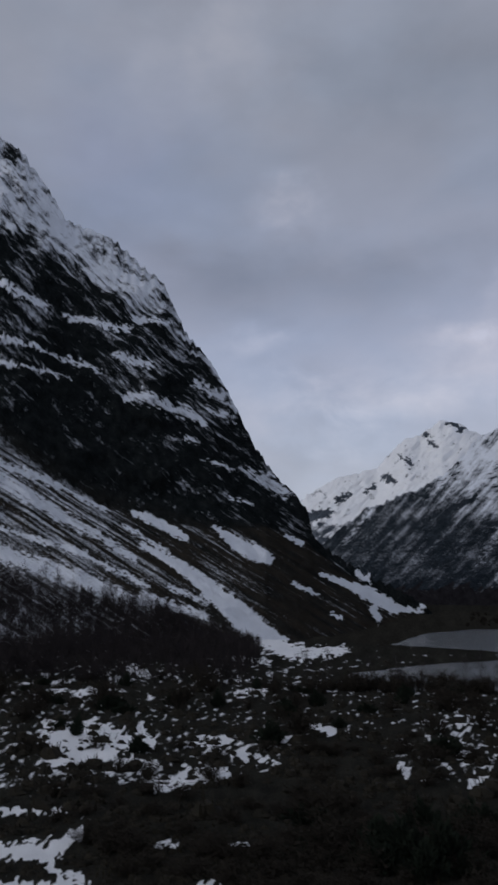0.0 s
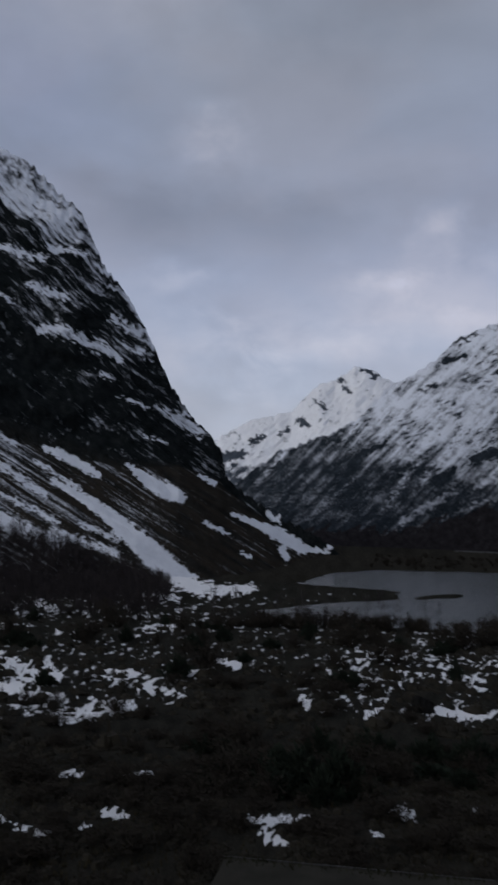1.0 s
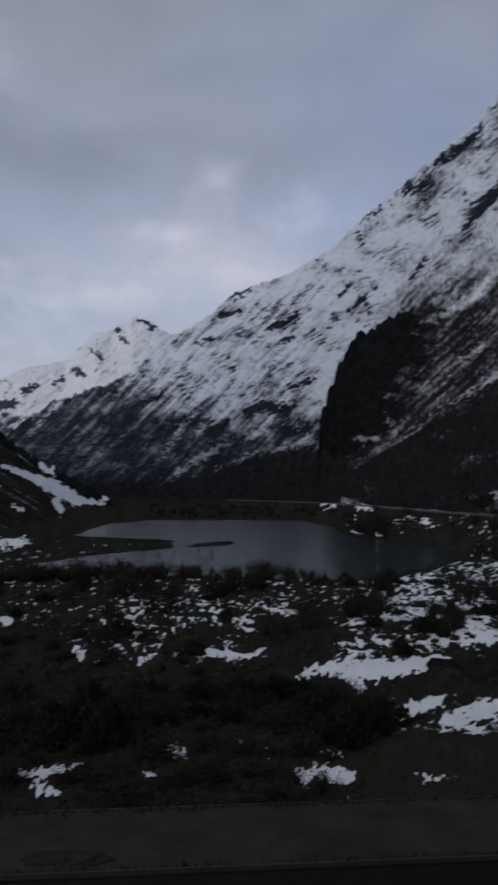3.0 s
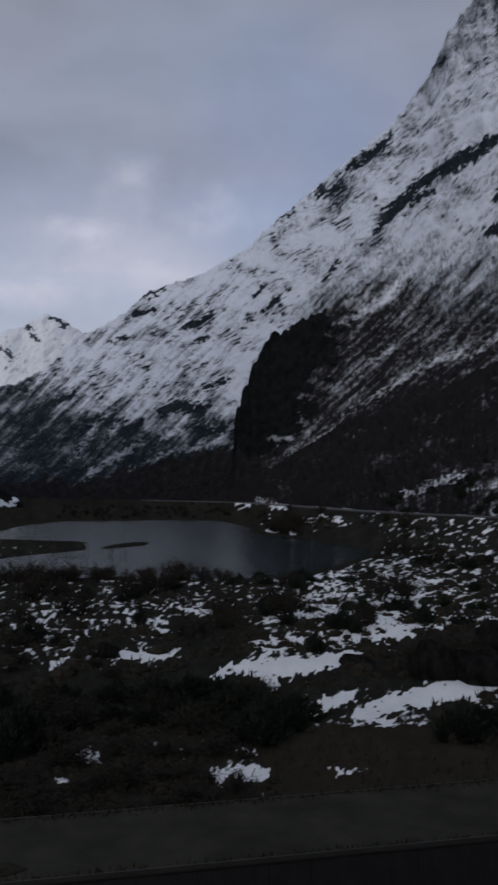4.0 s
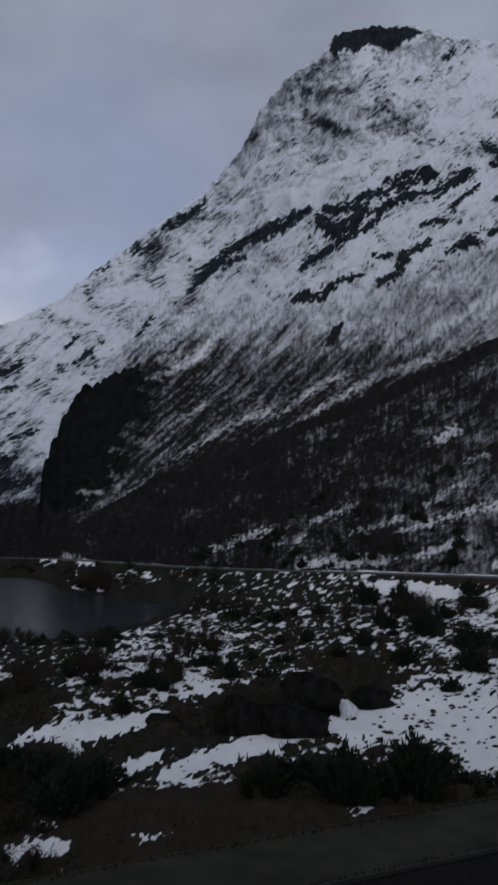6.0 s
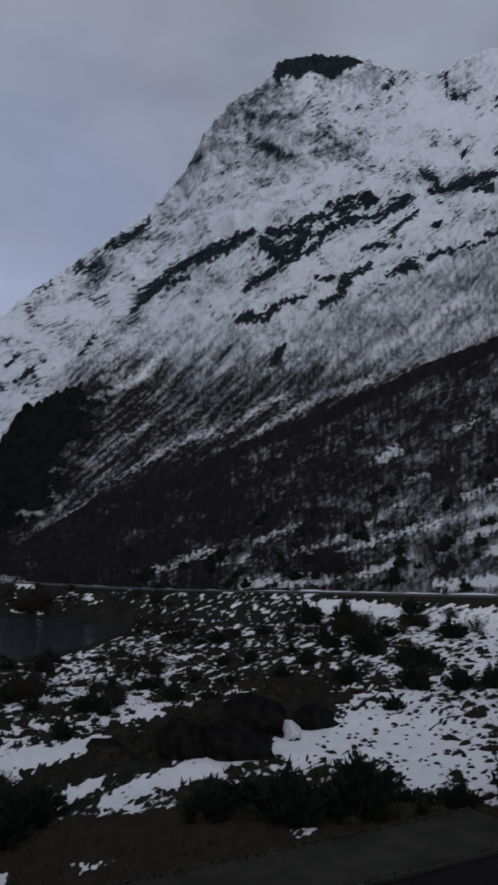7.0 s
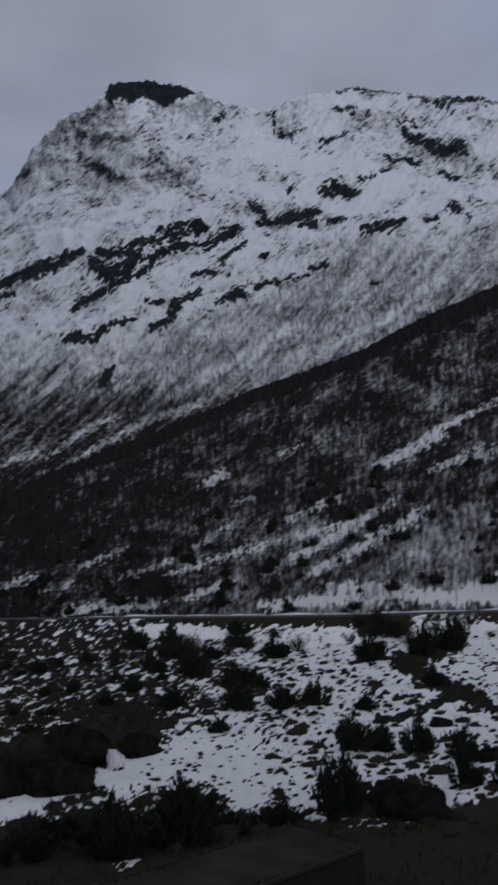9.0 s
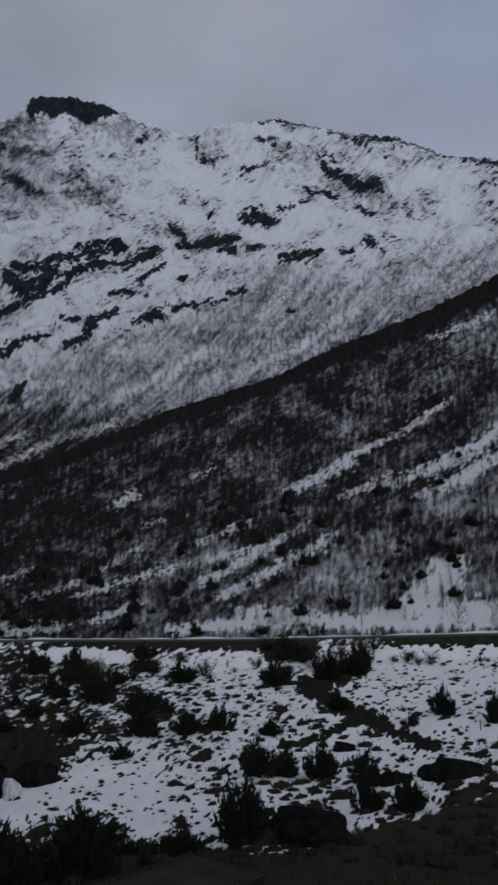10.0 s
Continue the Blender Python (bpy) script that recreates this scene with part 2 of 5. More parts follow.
def part(name, bm, mat, parent, label=""):
    """A bmesh as one mesh object under a thing."""
    me = bpy.data.meshes.new(name)
    bm.to_mesh(me)
    bm.free()
    me.materials.append(mat)
    ob = new(name, me)
    ob.parent = parent
    return tagged(ob, label)


def grid_faces(nu, nv, closed=False):
    i, j = np.meshgrid(np.arange(nu if closed else nu - 1), np.arange(nv - 1), indexing="ij")
    a, b = i * nv + j, ((i + 1) % nu) * nv + j
    return np.stack([a, b, b + 1, a + 1], -1).reshape(-1, 4)


def curve_at(points, at):
    """Values along a row of (azimuth, distance, elevation)."""
    p = np.array(points)
    return np.interp(at, p[:, 0], p[:, 1]), np.interp(at, p[:, 0], p[:, 2])


def flank(rows, counts, az0, az1, nu, rough, fine, seed, lean=35, jagged=0.0019):
    """A mountain flank between rows of the plan, foot to crest, with crags of that depth; its far side falls away behind.
    Returns vertices, faces and, for each vertex, azimuth, height angle and the share of the way up."""
    lo, hi = max(az0, -42), min(az1, 72)
    az = np.concatenate([np.linspace(az0, lo, 25, endpoint=False) if lo > az0 else [], np.linspace(lo, hi, nu), np.linspace(hi, az1, 26)[1:] if hi < az1 else []])
    nu = len(az)
    lines = [curve_at(r, az) for r in rows]
    D, Z, V = [], [], []
    for k, n in enumerate(counts):
        (d0, e0), (d1, e1) = lines[k], lines[k + 1]
        z0, z1 = EYE + d0 * np.tan(np.radians(e0)), EYE + d1 * np.tan(np.radians(e1))
        last = k == len(counts) - 1
        for s in np.linspace(0, 1, n, endpoint=last):
            D.append(d0 + (d1 - d0) * s)
            Z.append(z0 + (z1 - z0) * s)
            V.append(np.full(nu, (k + s) / len(counts)))
    d, z = D[-1], Z[-1]
    for s in (0.06, 0.2, 0.5, 1.0):
        D.append(d * (1 + 0.5 * s))
        Z.append(z * (1 - s) - 20 * s)
        V.append(np.full(nu, 1.0))
    D, Z, V = np.array(D).T, np.array(Z).T, np.array(V).T
    A = np.repeat(az[:, None], D.shape[1], 1)
    H = np.degrees(np.arctan2(Z - EYE, D))
    hold = step(0.0, 0.12, V) * (1 - 0.75 * step(0.93, 1.0, V))
    shift = rough * (ridged(A / 6.0, H / 4.5, seed, 3, 0.4) * 0.5 + fine * along(A, H, lean, 3.5, 1.1, seed + 9, 6, 0.62)) * hold
    D = D - shift * D / D.mean()
    jag = step(0.86, 1.0, V) * jagged * D * ridged(A / 0.7, H * 0 + 3.1, seed + 20, 5, 0.6)
    Z = Z + jag
    verts = np.stack([D * np.sin(np.radians(A)), D * np.cos(np.radians(A)), Z], -1).reshape(-1, 3)
    return verts, grid_faces(nu, D.shape[1]), A.ravel(), H.ravel(), V.ravel()


def grain_lie(a, e, degrees):
    """Coordinates along and across the grain of a flank, in degrees."""
    c, s = math.cos(radians(degrees)), math.sin(radians(degrees))
    return np.stack([a * c + e * s, -a * s + e * c, a * 0], -1)


# ---- mountains ----
# snow and rock streaks: degrees round and up from the viewpoint, half width
LEDGES = [
    [(-35.9, 17.7, 0.20), (-29.9, 16.3, 0.28), (-27.8, 15.6, 0.24)],
    [(-36.6, 16.4, 0.16), (-29.7, 14.9, 0.20)],
    [(-30.3, 19.2, 0.2), (-27.7, 18.8, 0.28), (-25.4, 18.6, 0.2)],
    [(-26.7, 16.7, 0.20), (-24.2, 16.1, 0.32)],
    [(-25.6, 14.0, 0.36), (-23.8, 13.6, 0.56), (-21.7, 12.9, 0.48), (-20.0, 12.1, 0.28)],
    [(-21.3, 11.1, 0.24), (-20.3, 10.7, 0.20)],
    [(-25.3, 19.5, 0.28), (-22.7, 18.9, 0.24)],
    [(-20.7, 14.9, 0.28), (-18.8, 14.0, 0.32)],
    [(-19.8, 13.2, 0.20), (-18.0, 12.4, 0.24)],
    [(-17.5, 8.9, 0.36), (-15.9, 8.3, 0.44), (-14.2, 7.2, 0.36)],
    [(-20.0, 9.6, 0.16), (-17.8, 8.9, 0.20)],
    [(-36.9, 21.4, 0.24), (-31.6, 19.7, 0.24)],
    [(-18.1, 7.0, 0.16), (-16.6, 6.5, 0.16)],
]
STRIPES = [
    [(-36.1, 9.5, 0.24), (-29.3, 7.4, 0.28), (-26.9, 6.1, 0.20)],
    [(-36.0, 9.0, 0.48), (-29.2, 5.2, 0.48), (-27.2, 4.2, 0.32), (-24.8, 2.6, 0.20)],
    [(-35.7, 3.5, 0.56), (-28.6, 1.4, 0.60), (-26.2, 0.3, 0.52), (-23.5, -0.5, 0.40)],
    [(-24.3, 0.2, 0.36), (-19.9, -1.2, 0.32)],
    [(-35.8, 5.2, 0.16), (-28.2, 3.0, 0.20)],
    [(-25.7, 5.0, 0.12), (-22.4, 3.1, 0.16)],
    [(-29.1, 3.3, 0.12), (-24.0, 0.9, 0.20)],
    [(-22.4, 0.8, 0.16), (-19.6, -0.3, 0.20)],
]
TONGUES = [
    [(-25.0, 5.9, 0.24), (-23.2, 5.2, 0.44), (-21.3, 4.1, 0.28)],
    [(-24.3, 3.6, 0.20), (-21.7, 2.2, 0.40), (-19.7, 0.8, 0.60), (-17.6, -1.1, 0.90), (-15.6, -2.8, 1.00), (-13.2, -3.8, 0.48), (-10.1, -3.5, 0.28)],
    [(-19.2, 4.8, 0.20), (-17.8, 3.8, 0.52), (-16.4, 3.1, 0.68), (-15.4, 2.7, 0.40)],
    [(-11.7, 1.6, 0.16), (-9.7, 0.8, 0.36), (-8.2, 0.1, 0.60), (-6.7, -0.7, 0.48)],
    [(-8.2, -0.8, 0.32), (-7.9, -1.5, 0.24)],
    [(-6.8, -0.7, 0.24), (-4.2, -1.0, 0.12)],
    [(-14.2, 4.3, 0.16), (-13.1, 3.7, 0.20)],
    [(-11.1, -1.1, 0.12), (-10.3, -1.4, 0.12)],
    [(-13.7, 1.0, 0.12), (-12.0, 0.2, 0.12)],
    [(-18.3, -3.9, 0.20), (-15.5, -4.3, 0.20)],
    [(-9.4, 1.6, 0.12), (-8.4, 1.1, 0.16)],
]
CAP_EDGE = [(-35.1, 24.7), (-31.1, 23.1), (-26.9, 21.2), (-22.7, 18.9), (-20.2, 16.7), (-17.7, 12.7)]
SUMMIT_ROCK = [
    [(31.6, 32.9, 0.48), (32.1, 33.5, 0.56), (33.2, 33.3, 0.72), (34.5, 33.3, 0.80), (35.8, 33.1, 0.80), (37.1, 33.2, 0.48), (38.0, 33.0, 0.16)],
]
MAIN_BANDS = [
    [(21.1, 18.7, 0.36), (22.6, 19.8, 0.36), (23.8, 20.6, 0.52), (24.8, 21.2, 0.52)],
    [(25.2, 21.2, 0.44), (26.2, 21.8, 0.52), (27.6, 22.4, 0.52), (29.3, 23.1, 0.40)],
    [(23.0, 19.4, 0.20), (24.4, 20.1, 0.24)],
    [(30.1, 22.3, 0.36), (31.1, 21.6, 0.76), (32.4, 21.9, 0.76), (33.2, 22.7, 0.80)],
    [(30.7, 22.9, 0.44), (33.3, 23.4, 0.40), (35.4, 24.2, 0.40), (38.0, 24.8, 0.36)],
    [(34.5, 22.5, 0.32), (36.2, 23.6, 0.40), (39.2, 23.9, 0.36)],
    [(28.6, 19.4, 0.16), (30.7, 20.4, 0.32), (32.8, 21.4, 0.36), (34.1, 21.9, 0.32)],
    [(35.2, 24.7, 0.16), (37.6, 25.2, 0.28), (38.6, 24.9, 0.24)],
    [(38.5, 23.3, 0.24), (40.3, 24.4, 0.40), (41.2, 24.6, 0.36)],
]
LOW_BANDS = [
    [(28.4, 16.9, 0.28), (29.6, 17.1, 0.36)],
    [(30.6, 17.9, 0.28), (33.1, 18.5, 0.16)],
    [(34.3, 17.9, 0.28), (35.6, 18.4, 0.48), (36.3, 19.2, 0.36)],
    [(34.0, 19.7, 0.16), (35.2, 19.6, 0.20)],
    [(35.9, 19.4, 0.40), (38.0, 20.3, 0.24)],
    [(37.6, 21.5, 0.28), (39.1, 21.6, 0.32)],
    [(39.2, 19.5, 0.24), (40.7, 20.2, 0.48), (41.2, 20.2, 0.44)],
    [(39.6, 22.5, 0.24), (41.5, 23.6, 0.20)],
    [(30.7, 14.0, 0.20), (31.2, 14.8, 0.36), (31.6, 15.4, 0.20)],
    [(20.5, 17.9, 0.20), (21.7, 18.8, 0.28), (22.9, 19.7, 0.24)],
    [(28.3, 17.2, 0.28), (30.2, 17.2, 0.36), (30.8, 17.9, 0.32)],
]
SMALL_BANDS = [
    [(42.5, 22.6, 0.12), (43.2, 22.8, 0.20)],
    [(42.2, 20.7, 0.16), (43.5, 21.2, 0.20)],
    [(43.7, 21.0, 0.12), (45.0, 21.2, 0.20)],
    [(45.4, 21.0, 0.12), (46.2, 21.2, 0.16)],
    [(46.2, 21.7, 0.16), (47.5, 21.8, 0.24)],
    [(41.2, 20.7, 0.16), (41.8, 20.9, 0.16)],
    [(42.1, 26.0, 0.28), (42.9, 25.5, 0.36)],
    [(42.7, 24.9, 0.20), (44.4, 24.9, 0.24)],
    [(44.1, 24.7, 0.36), (45.6, 25.1, 0.52), (47.1, 25.2, 0.40)],
    [(45.6, 24.3, 0.20), (47.0, 24.4, 0.20)],
    [(48.1, 24.6, 0.28), (48.9, 24.6, 0.28)],
]
EAST_BANDS = [
    [(50.3, 23.4, 0.16), (51.5, 23.7, 0.28), (53.0, 24.1, 0.32), (53.6, 24.3, 0.16)],
    [(50.3, 23.9, 0.12), (51.8, 24.1, 0.16)],
    [(55.0, 24.1, 0.16), (55.8, 24.0, 0.28)],
    [(56.7, 24.5, 0.28), (57.4, 24.3, 0.36)],
    [(47.6, 26.7, 0.36), (48.5, 26.7, 0.60), (49.5, 26.4, 0.44), (50.3, 26.3, 0.12)],
    [(50.4, 27.0, 0.20), (51.5, 27.1, 0.24)],
    [(51.9, 27.4, 0.12), (52.7, 27.6, 0.16)],
    [(52.4, 28.5, 0.12), (53.6, 28.1, 0.24), (54.9, 27.7, 0.24)],
    [(50.7, 20.5, 0.12), (51.3, 20.5, 0.16)],
    [(44.9, 27.0, 0.12), (45.6, 27.0, 0.12)],
]
CREST_ROCKS = [
    [(57.0, 31.4, 0.25), (59.5, 30.8, 0.35), (62.8, 29.7, 0.35), (66.8, 28.3, 0.35)],
    [(48.9, 31.6, 0.28), (50.3, 31.4, 0.24)],
    [(47.7, 30.0, 0.16), (49.4, 30.0, 0.16)],
    [(53.9, 29.8, 0.28), (55.5, 29.1, 0.52), (56.6, 28.4, 0.64), (57.8, 28.0, 0.56)],
    [(49.2, 32.7, 0.16), (51.7, 32.6, 0.28), (54.6, 32.2, 0.24)],
    [(54.5, 31.8, 0.28), (56.1, 31.4, 0.36), (58.1, 30.7, 0.32)],
    [(53.6, 30.4, 0.12), (54.8, 30.2, 0.20)],
    [(56.1, 27.1, 0.20), (57.6, 26.3, 0.24)],
    [(44.8, 30.6, 0.32), (45.4, 30.2, 0.32)],
    [(44.2, 31.8, 0.12), (44.2, 30.8, 0.16)],
    [(39.6, 31.6, 0.24), (40.3, 31.7, 0.20)],
]
FACE_ROCKS = [
    [(29.5, 31.2, 0.36), (30.3, 32.1, 0.44), (31.3, 32.4, 0.36)],
    [(25.8, 29.0, 0.36), (25.4, 27.9, 0.44), (24.6, 26.8, 0.32)],
    [(27.7, 30.9, 0.36), (28.3, 30.3, 0.28)],
    [(31.3, 29.7, 0.28), (32.2, 30.5, 0.52), (33.3, 30.6, 0.36)],
    [(29.8, 28.7, 0.36), (30.9, 28.3, 0.60), (31.8, 27.9, 0.44)],
    [(27.1, 26.9, 0.24), (27.8, 27.4, 0.24)],
    [(33.9, 28.5, 0.20), (35.4, 28.8, 0.28)],
    [(35.9, 27.3, 0.28), (36.6, 27.8, 0.32), (37.1, 28.3, 0.24)],
    [(33.3, 26.1, 0.20), (34.0, 26.4, 0.28)],
    [(37.5, 27.5, 0.20), (38.2, 27.9, 0.20)],
    [(37.7, 29.0, 0.20), (38.4, 29.2, 0.20)],
]
WEST_ROCKS = [
    [(2.8, 12.1, 0.16), (4.5, 12.6, 0.20)],
    [(3.8, 13.3, 0.16), (5.3, 13.9, 0.20)],
    [(6.5, 11.4, 0.16), (8.7, 12.2, 0.28)],
    [(7.7, 10.6, 0.20), (8.3, 10.9, 0.24)],
    [(12.3, 12.5, 0.16), (14.2, 13.9, 0.20)],
    [(11.7, 13.5, 0.12), (12.6, 14.4, 0.16)],
    [(16.6, 20.6, 0.36), (17.9, 20.7, 0.24)],
    [(12.9, 18.4, 0.24), (14.6, 19.5, 0.28)],
    [(18.7, 21.7, 0.28), (20.5, 22.9, 0.28), (21.6, 23.9, 0.28)],
    [(16.8, 14.7, 0.20), (17.7, 15.9, 0.20)],
]
NOTCHES = [
    [(5.0, 5.7, 0.36), (6.6, 6.0, 0.56), (7.8, 5.6, 0.40)],
    [(2.6, 4.2, 0.40), (3.5, 4.7, 0.40)],
    [(8.3, 7.3, 0.32), (9.8, 7.7, 0.24)],
    [(-3.8, 5.5, 0.20), (-1.0, 6.6, 0.20)],
    [(-3.3, 8.5, 0.32), (-2.2, 9.0, 0.28)],
    [(-2.2, 10.4, 0.20), (-0.8, 10.7, 0.16)],
    [(1.4, 10.3, 0.16), (2.6, 10.5, 0.12)],
    [(7.7, 3.8, 0.24), (9.6, 4.4, 0.20)],
]
GREYS = [
    [(23.8, 26.1, 1.00), (25.9, 28.7, 1.80), (28.8, 30.2, 2.40), (31.8, 30.6, 2.40)],
    [(30.4, 27.8, 2.00), (34.3, 28.2, 1.80), (37.7, 28.1, 1.00)],
    [(34.9, 32.2, 0.60), (37.9, 32.1, 0.88), (40.1, 32.1, 0.40)],
    [(44.8, 31.3, 0.88), (46.6, 32.1, 0.72)],
    [(50.7, 30.6, 1.12), (53.2, 30.3, 0.88)],
    [(54.6, 28.9, 1.40), (57.8, 27.5, 1.52)],
    [(41.0, 25.8, 0.80), (44.4, 25.2, 1.40), (47.7, 24.6, 1.00)],
    [(25.0, 19.1, 0.80), (28.2, 21.1, 0.60)],
    [(18.6, 15.1, 0.72), (21.1, 17.7, 1.00)],
    [(13.7, 17.8, 0.80), (16.6, 18.9, 1.00), (21.1, 23.2, 1.00)],
]
SNOW_RUNS = [
    [(37.9, 14.2, 0.24), (41.3, 15.9, 0.64), (43.9, 17.3, 0.48), (45.6, 18.7, 0.28)],
    [(40.4, 12.4, 0.20), (41.2, 12.6, 0.24)],
    [(28.5, 8.6, 0.16), (30.5, 9.6, 0.36), (32.5, 10.8, 0.40), (35.0, 11.9, 0.36), (38.1, 12.7, 0.20)],
    [(45.4, 14.9, 0.16), (49.6, 17.1, 0.36), (53.3, 18.7, 0.32), (57.1, 20.6, 0.32)],
    [(30.5, 13.5, 0.20), (32.0, 14.0, 0.36), (33.0, 14.5, 0.20)],
    [(43.0, 29.7, 1.20), (48.0, 28.5, 1.40), (52.8, 26.5, 1.00)],
    [(15.8, 3.2, 0.12), (19.4, 6.0, 0.20), (22.6, 7.9, 0.20), (26.2, 9.4, 0.24)],
    [(19.0, 8.1, 0.16), (21.5, 9.9, 0.20)],
    [(17.0, 11.1, 0.20), (19.4, 12.3, 0.28), (22.3, 14.0, 0.36)],
    [(26.2, 8.6, 0.12), (29.0, 10.5, 0.24), (31.7, 11.9, 0.28)],
]
GULLY_SNOW = [
    [(2.6, 1.4, 0.16), (6.1, 2.8, 0.28), (9.9, 3.4, 0.20)],
    [(-0.2, 1.0, 0.16), (1.4, 2.0, 0.32), (3.8, 3.4, 0.24)],
    [(5.0, 3.8, 0.24), (6.5, 4.2, 0.28)],
    [(8.5, 4.6, 0.24), (9.6, 3.8, 0.24)],
    [(-1.0, 2.2, 0.12), (2.2, 7.4, 0.28), (3.8, 9.4, 0.28)],
    [(1.4, 3.8, 0.16), (4.6, 7.8, 0.32)],
    [(-10.2, 3.7, 0.12), (-7.9, 6.4, 0.16)],
]
FAR_ROCKS = [
    [(-10.4, 6.8, 0.28), (-9.6, 7.1, 0.24)],
    [(-7.1, 8.2, 0.24), (-6.4, 7.9, 0.24)],
    [(-4.3, 11.1, 0.20), (-3.7, 10.4, 0.24)],
    [(-2.5, 11.8, 0.24), (-1.6, 11.2, 0.24)],
    [(-6.0, 9.6, 0.24), (-5.2, 9.0, 0.20)],
    [(-8.4, 7.3, 0.20), (-7.9, 7.6, 0.20)],
    [(-9.1, 9.7, 0.12), (-7.9, 9.4, 0.12)],
    [(-12.8, 5.5, 0.36), (-11.1, 5.9, 0.40)],
]
HILL_STREAKS = [
    [(49.9, 7.6, 0.20), (52.3, 8.4, 0.48), (54.9, 9.4, 0.36)],
    [(52.3, 8.8, 0.12), (58.9, 11.6, 0.28), (62.2, 13.4, 0.24)],
    [(57.5, 7.7, 0.28), (60.3, 8.7, 0.52), (64.2, 10.1, 0.56), (65.1, 11.0, 0.56)],
    [(59.4, 6.8, 0.28), (61.7, 7.7, 0.52), (65.0, 9.2, 0.48)],
    [(53.9, 7.1, 0.20), (57.5, 8.2, 0.36)],
    [(38.0, 7.1, 0.20), (39.5, 7.8, 0.28)],
    [(43.7, 4.2, 0.20), (47.4, 5.6, 0.32)],
    [(44.5, 3.1, 0.20), (48.9, 3.9, 0.28), (51.4, 5.3, 0.28)],
    [(34.8, 0.6, 0.12), (38.6, 1.7, 0.20), (42.9, 2.8, 0.16)],
]
HILL_SNOW = [
    [(42.1, 0.6, 0.20), (45.7, 2.3, 0.32), (48.9, 3.8, 0.24)],
    [(44.8, 0.3, 0.24), (50.5, 2.9, 0.36), (53.3, 4.4, 0.24)],
    [(56.9, -1.1, 0.56), (58.9, -0.4, 0.96), (60.9, 1.4, 1.12), (61.9, 2.5, 0.48)],
    [(59.6, -1.3, 0.80), (64.1, -0.9, 0.64)],
    [(55.0, -1.4, 0.36), (57.3, -0.8, 0.40)],
    [(41.7, -1.7, 0.24), (49.5, -1.2, 0.44), (57.3, -1.7, 0.40), (64.0, -1.8, 0.40)],
    [(46.4, -0.5, 0.28), (51.9, -0.9, 0.36)],
    [(60.9, 17.6, 0.12), (65.4, 18.8, 0.20)],
]
HILL_WEST_SNOW = [
    [(37.8, 6.7, 0.20), (39.3, 7.5, 0.32)],
    [(29.3, 1.5, 0.16), (32.1, 2.6, 0.24)],
    [(22.3, -0.3, 0.24), (26.0, 1.0, 0.28)],
    [(28.3, -1.5, 0.32), (31.4, -1.3, 0.48), (34.4, -1.1, 0.36)],
    [(26.8, -0.0, 0.12), (28.7, 0.4, 0.16)],
    [(37.1, 2.6, 0.16), (39.7, 4.0, 0.24)],
    [(31.8, 0.6, 0.12), (35.4, 1.7, 0.20)],
    [(36.5, -0.9, 0.24), (39.4, -0.0, 0.28)],
    [(43.4, 8.9, 0.16), (45.1, 9.5, 0.16)],
    [(40.0, 5.5, 0.16), (41.6, 6.0, 0.20)],
]
HILL_GREYS = [
    [(51.2, 0.8, 1.60), (54.4, 2.4, 2.00), (57.2, 3.9, 1.40)],
    [(60.1, 5.9, 1.20), (64.7, 6.6, 1.80)],
    [(48.7, 8.6, 0.80), (52.3, 8.0, 0.80)],
    [(41.7, 2.8, 1.00), (46.5, 4.2, 1.00)],
    [(57.8, 13.3, 1.20), (60.7, 14.7, 1.20)],
    [(63.2, 16.8, 1.60), (65.7, 17.2, 1.20)],
    [(54.1, 12.0, 1.20), (54.4, 12.0, 1.20)],
    [(26.0, 0.5, 1.20), (31.1, 1.1, 1.00)],
    [(37.5, 2.0, 1.20), (39.9, 3.9, 1.20)],
    [(46.7, 9.2, 1.00), (47.0, 9.2, 1.00)],
]
SNOWLINE = [(-12.7, 4.6), (-8.1, 7.0), (-5.7, 7.4), (-1.7, 6.6), (0.4, 5.7), (3.2, 5.0), (9.9, 4.9)]


def level(a, points):
    p = np.array(points)
    return np.interp(a, p[:, 0], p[:, 1])


def frayed(a, e, much, seed):
    """Places shifted about, to fray the edges of what is drawn on them."""
    return a + much * fbm(a / 0.4, e / 0.25, seed + 1, 4, 0.65), e + much * fbm(a / 0.4, e / 0.25, seed + 2, 4, 0.65)


def ribbons(at, lines):
    """How deep each place lies inside the nearest line: 1 on the line, 0 at the half width, negative beyond."""
    a, e = at
    best = np.full(a.shape, -1.0)
    for line in lines:
        for (a0, e0, w0), (a1, e1, w1) in zip(line, line[1:]):
            dx, dy = a1 - a0, e1 - e0
            t = np.clip(((a - a0) * dx + (e - e0) * dy) / (dx * dx + dy * dy + 1e-9), 0, 1)
            best = np.maximum(best, 1 - np.hypot(a - a0 - t * dx, e - e0 - t * dy) / (w0 + (w1 - w0) * t))
    return best


def inside(at, lines, sharp=1.6):
    return np.clip(sharp * ribbons(at, lines), 0, 1)


